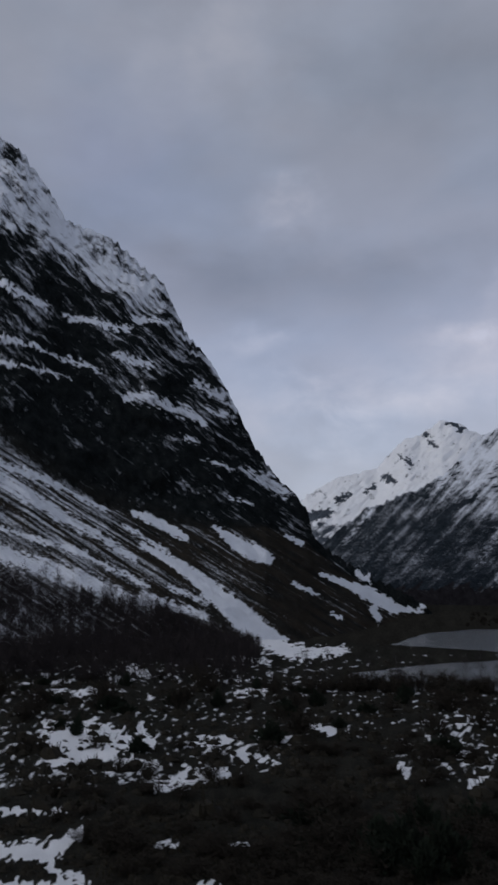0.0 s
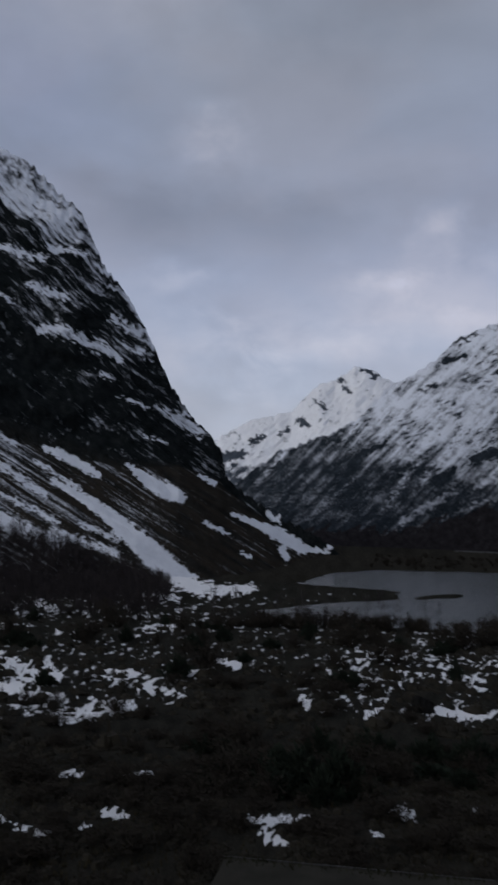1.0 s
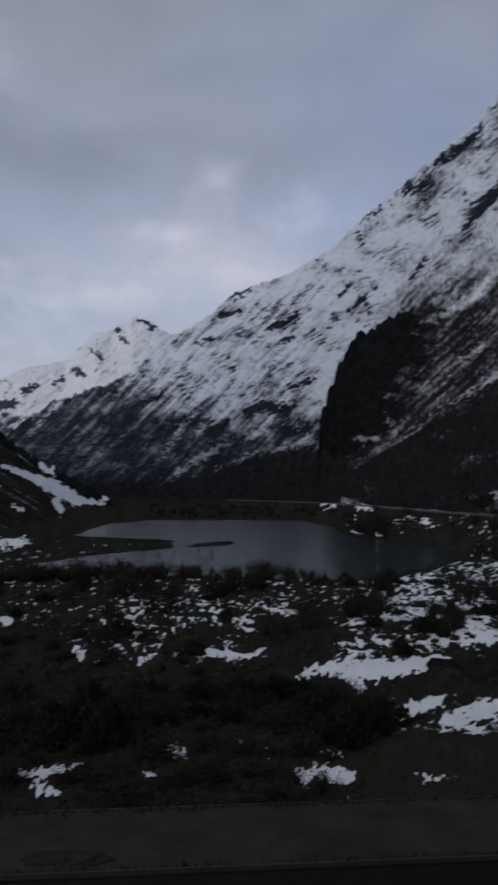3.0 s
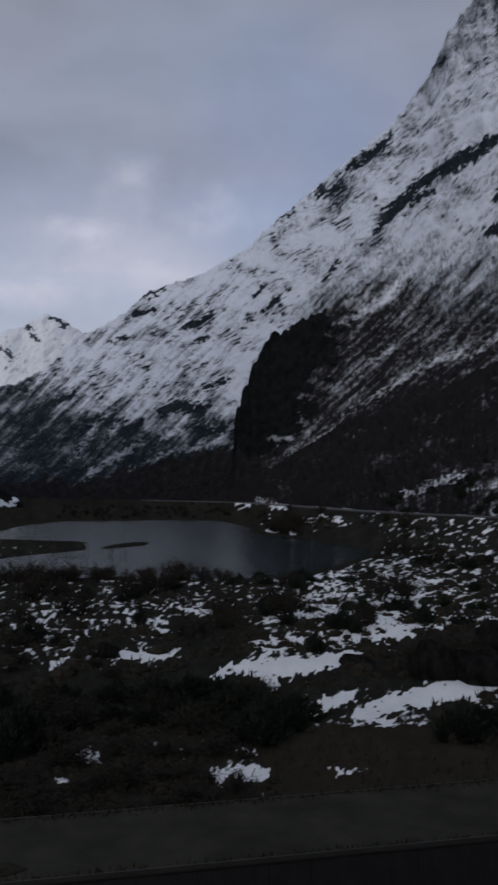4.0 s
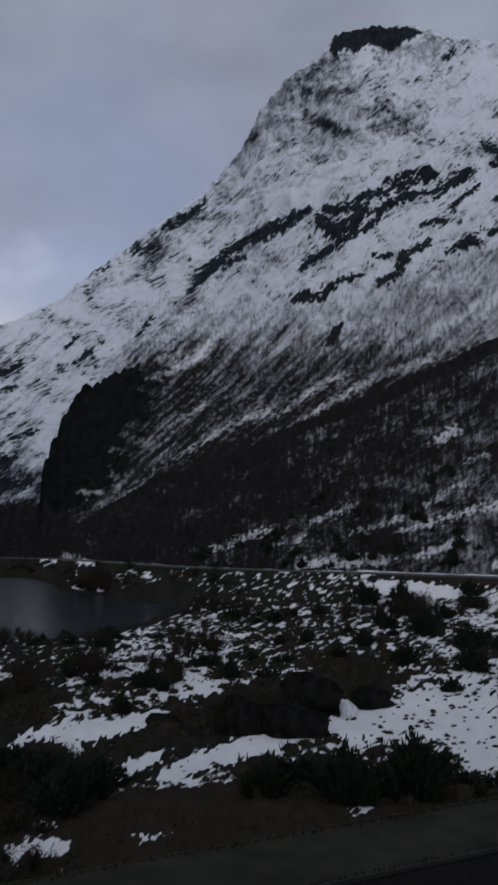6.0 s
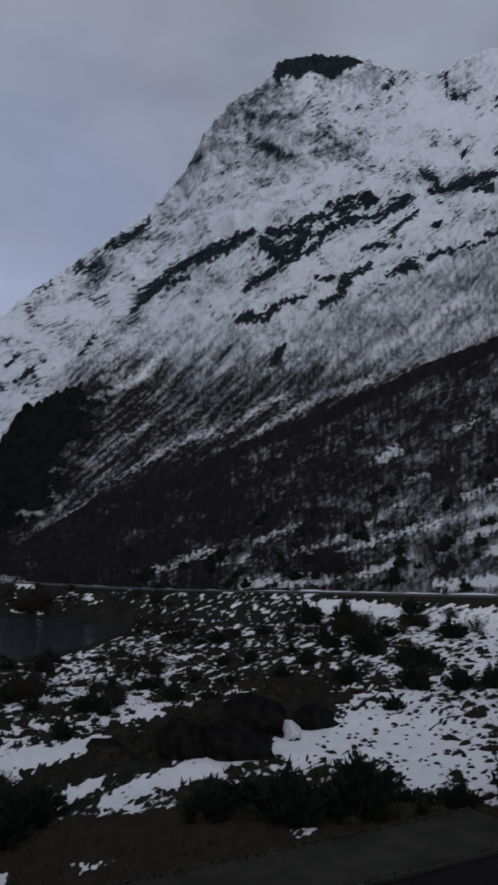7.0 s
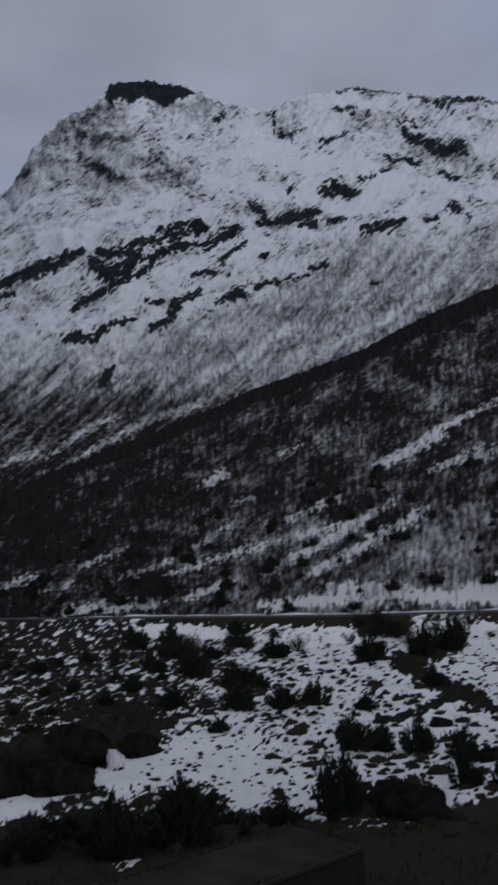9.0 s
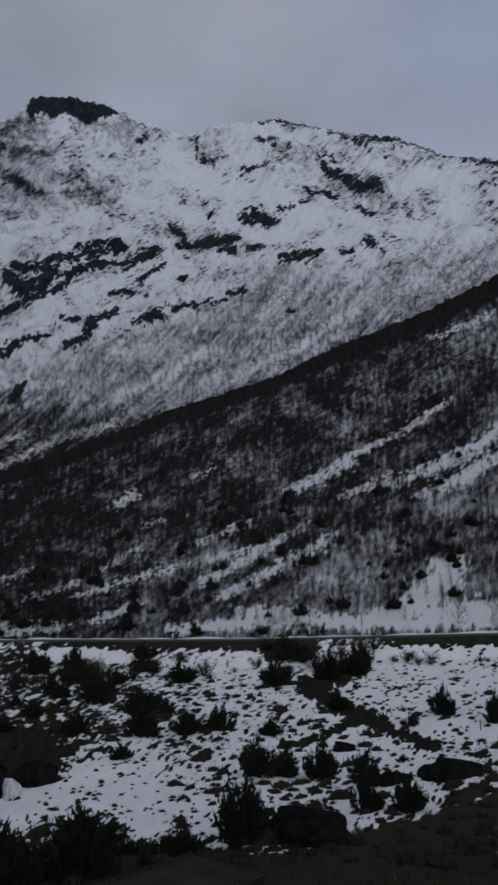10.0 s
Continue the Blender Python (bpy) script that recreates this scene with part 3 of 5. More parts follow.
def groves(a, e):
    """How thick the birches stand on the snow slope: thin wood above, thick wood below."""
    drift = 1.7 * along(a, e, 43, 4.5, 0.5, 116, 4, 0.55)
    thin = 1 - step(-2.0, 2.0, e + drift - level(a, [(10, 13.5), (21, 16.0), (29, 16.1), (35, 17.3), (40.6, 18.8), (47.5, 22.0), (51, 23.0), (57, 21.9), (66, 23)]))
    thick = 1 - step(-1.8, 1.8, e + drift - level(a, [(10, 11.6), (21, 13.4), (27, 13.8), (33, 14.2), (37, 12.8), (45, 13), (66, 17)]))
    return thin * step(13, 17, a), thick * step(13, 17, a)


def foot_wood(a, e):
    """Dark wood along the foot of the high slope, beyond the lake."""
    return 1 - step(-0.9, 0.9, e + 0.5 * along(a, e, 40, 2.0, 0.4, 62, 4, 0.6) - level(a, [(-14, 1.0), (-5, 0.7), (0, 0.7), (3, 1.4), (7, 2.7), (10, 3.2), (14, 3.2)]))


def slope_cover(a, e):
    """Where snow lies on the high slope and on the shoulder below it."""
    near = step(7, 15, a)
    near_at, wide_at = frayed(a, e, 0.16, 110), frayed(a, e, 0.7, 108)
    fine = fbm(a / 0.5, e / 0.3, 57, 5, 0.65)
    cover = 0.33 + 0.19 * near + 0.4 * fbm(a / 2.4, e / 1.3, 50, 4) + 0.24 * fine + 0.5 * along(a, e, 46, 3.0, 0.36, 53, 5, 0.62) * (1 - near) + 0.16 * along(a, e, 30, 2.0, 0.3, 55, 4, 0.6) * near
    cover = cover - 0.14 * step(14, 18, a) * (1 - step(28, 36, a)) * step(17, 20, e)
    thin, thick = groves(a, e)
    cover = cover - 1.1 * step(0.3, 0.66, along(a, e, 24, 0.75, 0.15, 118, 4, 0.65)) * (0.2 + 0.8 * step(-0.2, 0.45, -fbm(a / 2.4, e / 1.3, 50, 4))) * (1 - 0.85 * np.maximum(thin, thick))
    cover = cover - 0.46 * inside(wide_at, GREYS) * (0.9 + 0.6 * along(a, e, 62, 0.7, 0.2, 58, 5, 0.65))
    grey = inside(wide_at, GREYS[:3], 1.2)
    cover = cover + 0.7 * grey * (-0.1 - cover + 0.7 * fbm(a / 1.1, e / 0.9, 128, 6, 0.68))
    comb = along(a, e, 42, 4.0, 0.32, 126, 4, 0.6)
    cover = cover + np.maximum(0.45 * thin, 0.75 * thick) * (0.5 - cover)
    cover = cover - thin * (0.32 + 0.1 * step(30, 40, a) - 0.26 * comb + 0.3 * fbm(a / 0.28, e / 0.3, 130, 3, 0.6)) - thick * (0.6 - 0.12 * comb)
    cover = cover + 0.6 * inside(frayed(a, e, 0.3, 109), SNOW_RUNS, 1.6)
    torn = 0.7 * along(a, e, 26, 1.0, 0.15, 117, 5, 0.65) + 0.35 * fine - 0.05
    for lines, much in ((MAIN_BANDS, 2.2), (LOW_BANDS, 2.0), (SMALL_BANDS, 1.9), (EAST_BANDS, 1.9), (CREST_ROCKS, 1.3), (FACE_ROCKS, 0.34), (WEST_ROCKS, 1.4), (NOTCHES, 1.5)):
        cover = cover - much * step(-0.05, 0.5, ribbons(near_at, lines) + torn)
    cover = cover - 2.6 * inside(near_at, SUMMIT_ROCK, 2.5) * (1 + 0.6 * torn)
    under = e - level(a, SNOWLINE) + 0.9 * along(a, e, 46, 4, 0.5, 59, 4, 0.6)
    cover = cover - (1 - near) * 1.0 * (1 - step(-2.4, 2.6, under))
    cover = cover - 0.9 * (1 - step(10, 12, a)) * foot_wood(a, e)
    shade = (1 - near) * (1 - step(-2.0, 0.8, under))
    cover = cover + 0.5 * shade * (-0.42 - cover)
    return cover + 0.5 * (1 - near) * inside(frayed(a, e, 0.3, 119), GULLY_SNOW)


def land_parts(thing, verts, faces, mat, fields, pieces):
    """The faces of a land, shared out among named parts of it."""
    for name, label, which in pieces:
        f = faces[which]
        used = np.unique(f)
        ob = new(name, mesh_of(name, verts[used], np.searchsorted(used, f), mat, **{k: q[used] for k, q in fields.items()}))
        ob.parent = thing
        tagged(ob, label)


def mountain_left():
    foot = [(-75, 150, -6.5), (-34, 156, -5.5), (-26, 150, -5.5), (-18.4, 147, -5.6), (-13.4, 160, -5.2), (-9.1, 215, -4.3), (-5.6, 300, -3.4), (-4.0, 420, -2.6)]
    fan = [(-75, 200, 2.0), (-34, 215, 1.5), (-26, 205, 0.0), (-18.4, 180, -3.3), (-13.4, 200, -3.4), (-9.1, 260, -2.6), (-5.6, 360, -1.9), (-4.0, 430, -1.8)]
    cliff = [(-75, 330, 12.0), (-34.3, 330, 10.3), (-29.2, 330, 7.3), (-24.8, 330, 5.6), (-19.3, 340, 4.7), (-15.6, 380, 4.9), (-12.7, 462, 3.9), (-12.2, 460, 3.2), (-10.5, 450, 2.1), (-8.2, 440, 0.5), (-5.2, 430, -1.2), (-4, 432, -1.7)]
    crest = [(-75, 1000, 27), (-60, 1050, 31), (-45, 1050, 33), (-35.5, 1000, 30.2), (-33.6, 980, 29.2), (-31.7, 950, 27.1), (-30.4, 930, 25.4), (-26.8, 900, 24.4),
             (-23.2, 850, 21.7), (-21.6, 800, 18.6), (-19.3, 750, 15.9), (-17.7, 700, 13.1), (-16.4, 650, 10.4), (-15.1, 590, 8.5), (-13.5, 550, 6.9), (-12.6, 515, 5.6),
             (-12.25, 490, 3.9), (-11.1, 480, 2.9), (-8.3, 460, 1.2), (-5.5, 442, -0.3), (-4.0, 436, -1.5)]
    verts, faces, a, e, v = flank([foot, fan, cliff, crest], (48, 105, 200), -75, -4, 400, 14, 0.3, 11, -35, 0.0042)
    rock = step(0.655, 0.68, v)
    fans = 1 - rock
    ledge = along(a, e, -36, 2.6, 0.42, 31, 4, 0.6)
    cover = -0.5 + 0.5 * ledge + 0.35 * fbm(a / 4, e / 3, 33, 3) + 0.3 * along(a, e, -38, 1.3, 0.13, 34, 3, 0.6) - 0.3 * (1 - step(-1.0, 3.5, e - level(a, [(-75, 17), (-35, 16.5), (-25, 12.5), (-18, 8.0), (-12, 4.5)])))
    cover = cover * rock + fans * (-0.5 + 0.56 * along(a, e, -31, 6, 0.2, 37, 4, 0.6))
    at = frayed(a, e, 0.2, 101)
    torn = 0.55 * along(a, e, -28, 0.9, 0.16, 107, 5, 0.65)
    cover = cover + rock * (1.2 * step(-0.1, 0.7, ribbons(at, LEDGES) + 1.3 * torn) + 0.95 * step(-0.8, 1.2, e - level(a, CAP_EDGE) + 0.5 * ledge) * (0.8 + 0.5 * fbm(a / 0.9, e / 0.6, 35, 5, 0.62)))
    cover = cover + (-0.3 * step(-20, -13, a) + 0.95 * step(-0.3, 0.7, ribbons(at, STRIPES) + torn) + 0.24 * (1 - step(-30, -22, a))) * fans + 2.0 * step(-0.1, 0.5, ribbons(frayed(a, e, 0.14, 105), TONGUES) + 0.35 * torn)
    low = 1 - step(-0.7, 0.9, e - level(a, [(-75, 1.5), (-34, 0.9), (-26, -0.6), (-22, -1.9), (-18.4, -3.6), (-13.4, -4.3), (-9, -3.3), (-4, -2)]))
    cover = cover + 0.12 * low + 0.25 * low * fbm(a / 0.8, e / 0.4, 40, 3)
    thing = tagged(new("mountain"), "steep dark rock mountain with snow ledges above a streaked scree fan", "mountain")
    tone = fans * 0.45 * (0.65 + 0.5 * along(a, e, -31, 3, 0.3, 39))
    lie = grain_lie(a, e, -35)
    upper = v[faces].mean(1) > 0.667
    for name, label, which in (("rock_face", "dark craggy rock face with snow ledges", upper), ("scree_fan", "brown scree fan with tongues of snow", ~upper)):
        f = faces[which]
        used = np.unique(f)
        ob = new(name, mesh_of(name, verts[used], np.searchsorted(used, f), mat_cliff, lie=lie[used], cover=np.clip(cover, -1.5, 1.5)[used], tone=tone[used]))
        ob.parent = thing
        tagged(ob, label)
    return verts, a, e, v


def mountain_far():
    foot = [(-16, 2200, -1.0), (12, 2200, -1.0)]
    crest = [(-16, 3900, 4.5), (-13.2, 3900, 6.7), (-10.5, 3900, 8.2), (-7.7, 3900, 8.8), (-5.7, 3900, 10.8), (-4.6, 3900, 11.0), (-3.1, 3900, 12.0), (-1.7, 3900, 11.6), (-0.4, 3900, 10.8), (3, 3900, 9.5), (12, 3900, 8)]
    verts, faces, a, e, v = flank([foot, crest], (170,), -16, 12, 300, 70, 0.5, 41, 40)
    cover = 0.5 - 1.0 * (1 - step(5.0, 7.0, e + 0.1 * a + 1.8)) + 0.4 * along(a, e, 42, 1.6, 0.4, 43, 5, 0.62) + 0.6 * fbm(a / 1.1, e / 0.7, 45, 6, 0.65)
    cover = cover + 0.2 - 1.5 * inside(frayed(a, e, 0.25, 47), FAR_ROCKS, 2.0)
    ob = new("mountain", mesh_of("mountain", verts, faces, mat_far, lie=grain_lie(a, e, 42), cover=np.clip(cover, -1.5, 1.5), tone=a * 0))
    return tagged(ob, "distant snow-covered peak at the head of the valley", "mountain")


def mountain_right():
    foot = [(-14, 1600, -1), (-5, 1300, -1), (5, 900, -1.2), (10, 700, -1.5), (20, 520, -1.5), (30, 480, -1.5), (110, 480, -1.5)]
    crest = [(-14, 2900, -0.5), (-12.4, 2900, 2.9), (-8.5, 2900, 6.0), (-4.8, 2850, 7.2), (-2.5, 2850, 8.6), (-0.4, 2800, 10.6), (2, 2700, 11.9), (4.2, 2600, 13.7), (8.1, 2400, 15.1),
             (11.3, 2250, 16.8), (14, 2100, 19.1), (16.3, 2000, 20.8), (19.3, 1900, 22.8), (22.3, 1800, 24.9), (24.3, 1700, 26.9), (25.8, 1650, 29.4),
             (28.1, 1600, 31.6), (30.3, 1550, 32.3), (31.7, 1520, 33.7), (34.4, 1510, 33.9), (37.3, 1500, 33.7), (40.3, 1500, 32.7), (43.3, 1500, 32.0), (46.4, 1500, 32.7), (50.5, 1500, 32.9),
             (55.3, 1500, 31.8), (59.6, 1500, 31.0), (63.6, 1500, 29.2), (66.9, 1500, 28.7), (80, 1500, 27), (110, 1500, 22)]
    verts, faces, a, e, v = flank([foot, crest], (330,), -14, 110, 720, 30, 0.4, 51, 36, 0.0028)
    cover = slope_cover(a, e) + 0.3 * step(0.965, 0.995, v) * (1 - step(30, 31, a) * (1 - step(38, 39, a)))
    thin, thick = groves(a, e)
    fine = fbm(a / 0.5, e / 0.35, 57, 4, 0.6)
    ob = new("mountain")
    wooded = (foot_wood(a, e) * (a < 12))[faces].mean(1) > 0.5
    top = (e - level(a, [(20, 99), (28, 99), (31, 31.6), (38, 31.6), (42, 99), (70, 99)]) + 0.6 * fine)[faces].mean(1) > 0
    fields = {"lie": grain_lie(a, e, 38), "cover": np.clip(cover, -1.5, 1.5), "tone": 0.1 * thin + 0.1 * thick}
    land_parts(ob, verts, faces, mat_slope, fields, (("summit", "flat-topped dark rock summit", top), ("snow_slope", "snow slope with torn dark rock bands", ~top & ~wooded)))
    land_parts(ob, verts, faces, mat_wood, fields, [("wooded_foot", "dark leafless wood at the foot of the slope", wooded)])
    tagged(ob, "broad snow-covered mountain with dark rock bands and a flat rocky summit", "mountain")
    return verts, a, e, v


def mountain_shoulder():
    foot = [(8.6, 560, -1.8), (12, 520, -1.8), (20, 380, -1.9), (30, 330, -2), (110, 330, -2)]
    crest = [(6.5, 900, -1.6), (7.5, 900, -0.5), (8.6, 900, 0.5), (9.5, 900, 1.5), (10.1, 900, 2.8), (10.35, 900, 5.3), (10.7, 900, 5.8), (10.8, 900, 6.8), (11.3, 900, 7.2), (11.45, 900, 8.4), (11.95, 900, 8.9), (12.1, 900, 9.7), (12.6, 900, 10.2), (12.9, 900, 10.9), (13.6, 900, 10.9), (14.6, 900, 11.4), (17.5, 900, 12.8), (20, 900, 14.0), (26, 880, 15), (37, 860, 16.4), (45, 850, 17.6), (55, 850, 19.2), (66, 850, 21.6), (110, 850, 20)]
    verts, faces, a, e, v = flank([foot, crest], (190,), 6.5, 110, 470, 12, 0.4, 61, 38, 0.0042)
    below = e - level(a, [(p, q) for p, _, q in crest])
    rock = step(1.2, 3.4, e + 0.8 * fbm(a / 0.8, e / 0.8, 68, 3)) * (1 - step(-1.6, 2.4, a - 12.6 - 2.9 * step(2, 6, e) - 1.6 * step(7, 10, e) + 1.6 * fbm(a / 1.4, e / 1.0, 67, 5, 0.65)))
    low = 1 - step(-1.2, 1.6, e - level(a, [(8, 2.5), (15.4, 3.0), (21, 5.6), (27.4, 7.4), (33.6, 9.2), (45, 11)]) + 1.1 * along(a, e, 36, 4.0, 0.6, 63, 4, 0.55))
    cover = slope_cover(a, e) - 0.12 * step(14, 18, a) - 0.75 * low + 0.12 * along(a, e, 36, 4.0, 0.4, 65, 5, 0.65)
    cover = cover * (1 - rock) + rock * (-1.0 + 0.35 * along(a, e, 48, 0.9, 0.25, 64, 4, 0.6) + 0.3 * step(-1.0, 0.2, below))
    ob = new("mountain_shoulder")
    bluff = rock[faces].mean(1) > 0.5
    fields = {"lie": grain_lie(a, e, 34), "cover": np.clip(cover, -1.5, 1.5), "tone": a * 0}
    land_parts(ob, verts, faces, mat_crag, fields, [("cliff", "dark wooded cliff above the lake", bluff)])
    land_parts(ob, verts, faces, mat_wood, fields, [("wooded_slope", "snow-streaked slope with thin birch wood", ~bluff)])
    tagged(ob, "wooded mountain shoulder ending in a dark cliff", "mountain")
    return verts, a, e, v


def hillside():
    foot = [(8, 470, -1.6), (12, 345, -1.2), (18.8, 225, -1.8), (28, 175, -2.3), (33, 163, -2.4), (41, 144, -2.6), (47, 136, -2.8), (64, 136, -2.8), (110, 150, -2.8)]
    crest = [(8, 560, -1.4), (10, 520, -0.4), (14, 450, 2.2), (18.2, 430, 4.6), (23.3, 425, 5.9), (28, 420, 8.3), (33.8, 420, 10.4), (39.5, 420, 12.6), (41.8, 420, 13.5), (49.7, 430, 15.8), (54.4, 435, 17.7), (60.7, 440, 19.5), (66.1, 450, 21.4), (110, 450, 21)]
    verts, faces, a, e, v = flank([foot, crest], (250,), 8, 110, 520, 5, 0.35, 71, 25)
    speck = 0.15 * along(a, e, 28, 0.8, 0.16, 75, 5, 0.66) + 0.7 * along(a, e, 84, 1.0, 0.3, 73, 4, 0.6) + 0.45 * fbm(a / 0.4, e / 0.34, 78, 4, 0.65)
    cover = -0.88 + 0.32 * step(18, 42, a) + 0.2 * step(36, 46, a) * (1 - step(0.04, 0.2, v)) + 0.34 * fbm(a / 3.0 - 0.5 * e / 3.0, e / 1.8, 72, 4, 0.6) + 0.16 * along(a, e, 27, 1.8, 0.22, 76, 5, 0.62) + 0.42 * speck
    cover = cover + 0.34 * inside(frayed(a, e, 0.9, 77), HILL_GREYS)
    rows = 0.4 * along(a, e, 27, 0.9, 0.14, 74, 4, 0.65) + 0.5 * speck
    cover = cover + 1.2 * step(-0.15, 0.7, ribbons(frayed(a, e, 0.3, 123), HILL_STREAKS + HILL_WEST_SNOW) + rows) + 1.3 * step(-0.3, 0.5, ribbons(frayed(a, e, 0.3, 125), HILL_SNOW) + rows)
    cover = cover - 0.6 * step(0.8, 0.9, v) + 1.3 * step(-0.2, 0.5, ribbons((a, e), ROADSIDE) + 0.3 * speck)
    ob = new("hillside")
    foot_slope = (v + 0.03 * fbm(a / 2, e / 2, 79, 3))[faces].mean(1) < 0.2
    land_parts(ob, verts, faces, mat_wood, {"lie": grain_lie(a, e, 72), "cover": np.clip(cover, -1.5, 1.5), "tone": a * 0},
               (("roadside_slope", "snowy foot of the slope above the road", foot_slope), ("upper_slope", "dark slope under bare birches", ~foot_slope)))
    tagged(ob, "dark birch-wooded hillside with patches of snow above the road", "hillside")
    return verts, a, e, v


# ---- ground, lake and road ----
LAKE = [(-6, 245), (-4.8, 286), (-1.6, 327), (4.8, 327), (10.3, 312), (11, 275), (11.8, 225), (14.5, 196), (17.7, 191), (20.1, 172), (19.5, 149), (18.5, 137), (14.5, 112), (9, 110),
        (4.7, 112), (0, 114), (-4, 112), (-8.4, 112), (-10.5, 116), (-9.6, 137), (-5.6, 152), (-0.4, 167), (0, 191), (-0.7, 196), (-5.7, 208), (-7, 222)]
ISLAND = [(1.3, 172), (1.6, 178), (2.6, 183), (3.8, 187), (3.5, 178), (2.2, 175)]
ROAD = [(110, 150), (80, 130), (64, 126), (47, 126), (41, 134), (33, 153), (28, 165), (22, 190), (18.8, 215), (14, 290), (11, 360), (7, 420), (4, 470)]
ROAD_Z = 6.5


# snow lying and bare places on the heath: degrees round, degrees up, half width
HEATH_WEST = [
    [(-30.5, -9.1, 0.42), (-28.3, -8.9, 0.66), (-25.7, -9.1, 0.50), (-24.4, -9.8, 0.28)],
    [(-30.5, -8.0, 0.24), (-26.1, -8.5, 0.28)],
    [(-29.7, -10.2, 0.56), (-26.1, -10.1, 0.32)],
    [(-25.7, -10.7, 0.28), (-23.1, -10.8, 0.32)],
    [(-23.2, -12.0, 0.52), (-22.2, -12.0, 0.52)],
    [(-21.5, -11.8, 0.64), (-18.5, -11.5, 0.44)],
    [(-20.8, -9.4, 0.32), (-18.2, -9.4, 0.32)],
    [(-24.3, -8.6, 0.36), (-23.5, -9.4, 0.28)],
    [(-17.8, -10.2, 0.24), (-15.0, -10.7, 0.16)],
    [(-14.7, -9.2, 0.16), (-13.3, -9.6, 0.20)],
    [(-28.5, -6.2, 0.24), (-27.2, -6.1, 0.24)],
    [(-30.0, -5.9, 0.32), (-29.2, -5.7, 0.28)],
    [(-25.0, -4.6, 0.24), (-23.9, -5.0, 0.28)],
    [(-17.7, -6.4, 0.20), (-16.1, -6.3, 0.24)],
]
BANK_WEST = [
    [(-34.5, -15.2, 0.40), (-29.8, -15.6, 0.62), (-27.9, -14.6, 0.36)],
    [(-30.1, -15.9, 0.40), (-29.1, -17.1, 0.32)],
    [(-34.4, -17.1, 0.28), (-27.8, -17.6, 0.28), (-26.3, -18.0, 0.16)],
    [(-28.5, -17.0, 0.24), (-27.7, -17.0, 0.28)],
    [(-26.0, -18.3, 0.16), (-24.5, -18.8, 0.24), (-23.2, -19.0, 0.12)],
    [(-23.0, -15.6, 0.16), (-21.7, -15.6, 0.24)],
    [(-18.7, -15.7, 0.12), (-16.6, -15.5, 0.12)],
    [(-20.3, -18.0, 0.16), (-19.4, -17.9, 0.32), (-18.4, -18.2, 0.16)],
    [(-21.7, -18.8, 0.20), (-20.8, -18.6, 0.24)],
    [(-34.7, -13.0, 0.24), (-28.9, -13.4, 0.20)],
    [(-12.6, -8.5, 0.16), (-11.2, -8.8, 0.24)],
]
HEATH_MIDDLE = [
    [(3.0, -11.4, 0.20), (4.9, -11.3, 0.36), (6.5, -10.9, 0.20)],
    [(0.6, -11.1, 0.20), (3.0, -11.3, 0.24)],
    [(3.9, -9.0, 0.16), (5.4, -9.1, 0.16)],
    [(4.5, -9.7, 0.16), (6.5, -9.8, 0.32)],
    [(6.8, -8.2, 0.16), (8.8, -8.2, 0.16)],
    [(-1.4, -10.4, 0.20), (-0.1, -9.8, 0.24)],
    [(-3.8, -9.9, 0.16), (-2.7, -9.6, 0.16)],
    [(-6.8, -10.8, 0.24), (-6.2, -11.3, 0.20)],
    [(-5.7, -11.5, 0.16), (-4.8, -11.4, 0.16)],
    [(-2.4, -11.9, 0.20), (-1.1, -11.1, 0.16)],
    [(-14.7, -9.3, 0.12), (-13.1, -9.6, 0.20)],
    [(-12.6, -8.6, 0.16), (-11.2, -8.8, 0.16)],
]
BANK_MIDDLE = [
    [(-10.3, -18.3, 0.16), (-8.8, -18.5, 0.32), (-7.6, -18.3, 0.32), (-6.2, -18.2, 0.12)],
    [(-9.3, -18.9, 0.24), (-8.8, -19.5, 0.36), (-7.5, -19.7, 0.16)],
    [(-1.0, -17.5, 0.16), (0.0, -17.4, 0.44), (0.9, -17.9, 0.20)],
    [(-2.1, -18.8, 0.16), (-1.3, -19.0, 0.24)],
    [(-20.0, -17.9, 0.28), (-18.5, -18.3, 0.16)],
    [(-17.9, -15.6, 0.12), (-16.6, -15.5, 0.12)],
    [(8.8, -19.0, 0.44), (9.2, -19.2, 0.52)],
    [(10.1, -18.8, 0.52), (11.2, -19.0, 0.68), (12.4, -19.0, 0.36)],
    [(10.2, -17.3, 0.12), (11.7, -17.7, 0.12)],
    [(16.7, -18.7, 0.24), (18.6, -18.8, 0.28), (19.6, -18.6, 0.08)],
    [(31.5, -17.4, 0.24), (32.8, -17.1, 0.28)],
]
TERRACES = [
    [(14.8, -7.0, 0.12), (17.6, -6.6, 0.16), (21.5, -5.8, 0.16)],
    [(17.2, -7.3, 0.16), (21.5, -6.7, 0.20), (24.7, -6.2, 0.12)],
    [(19.5, -8.0, 0.16), (23.1, -7.2, 0.20), (26.3, -6.6, 0.16)],
    [(6.1, -8.2, 0.16), (8.4, -8.4, 0.20)],
    [(14.8, -7.9, 0.16), (15.7, -8.0, 0.20)],
    [(13.6, -8.8, 0.16), (17.5, -8.5, 0.32), (21.5, -8.8, 0.48)],
    [(11.7, -10.8, 0.36), (15.6, -10.6, 0.52), (19.5, -9.9, 0.64), (22.7, -9.6, 0.48)],
    [(22.7, -8.7, 0.40), (25.5, -9.1, 0.40), (29.4, -8.5, 0.32)],
]
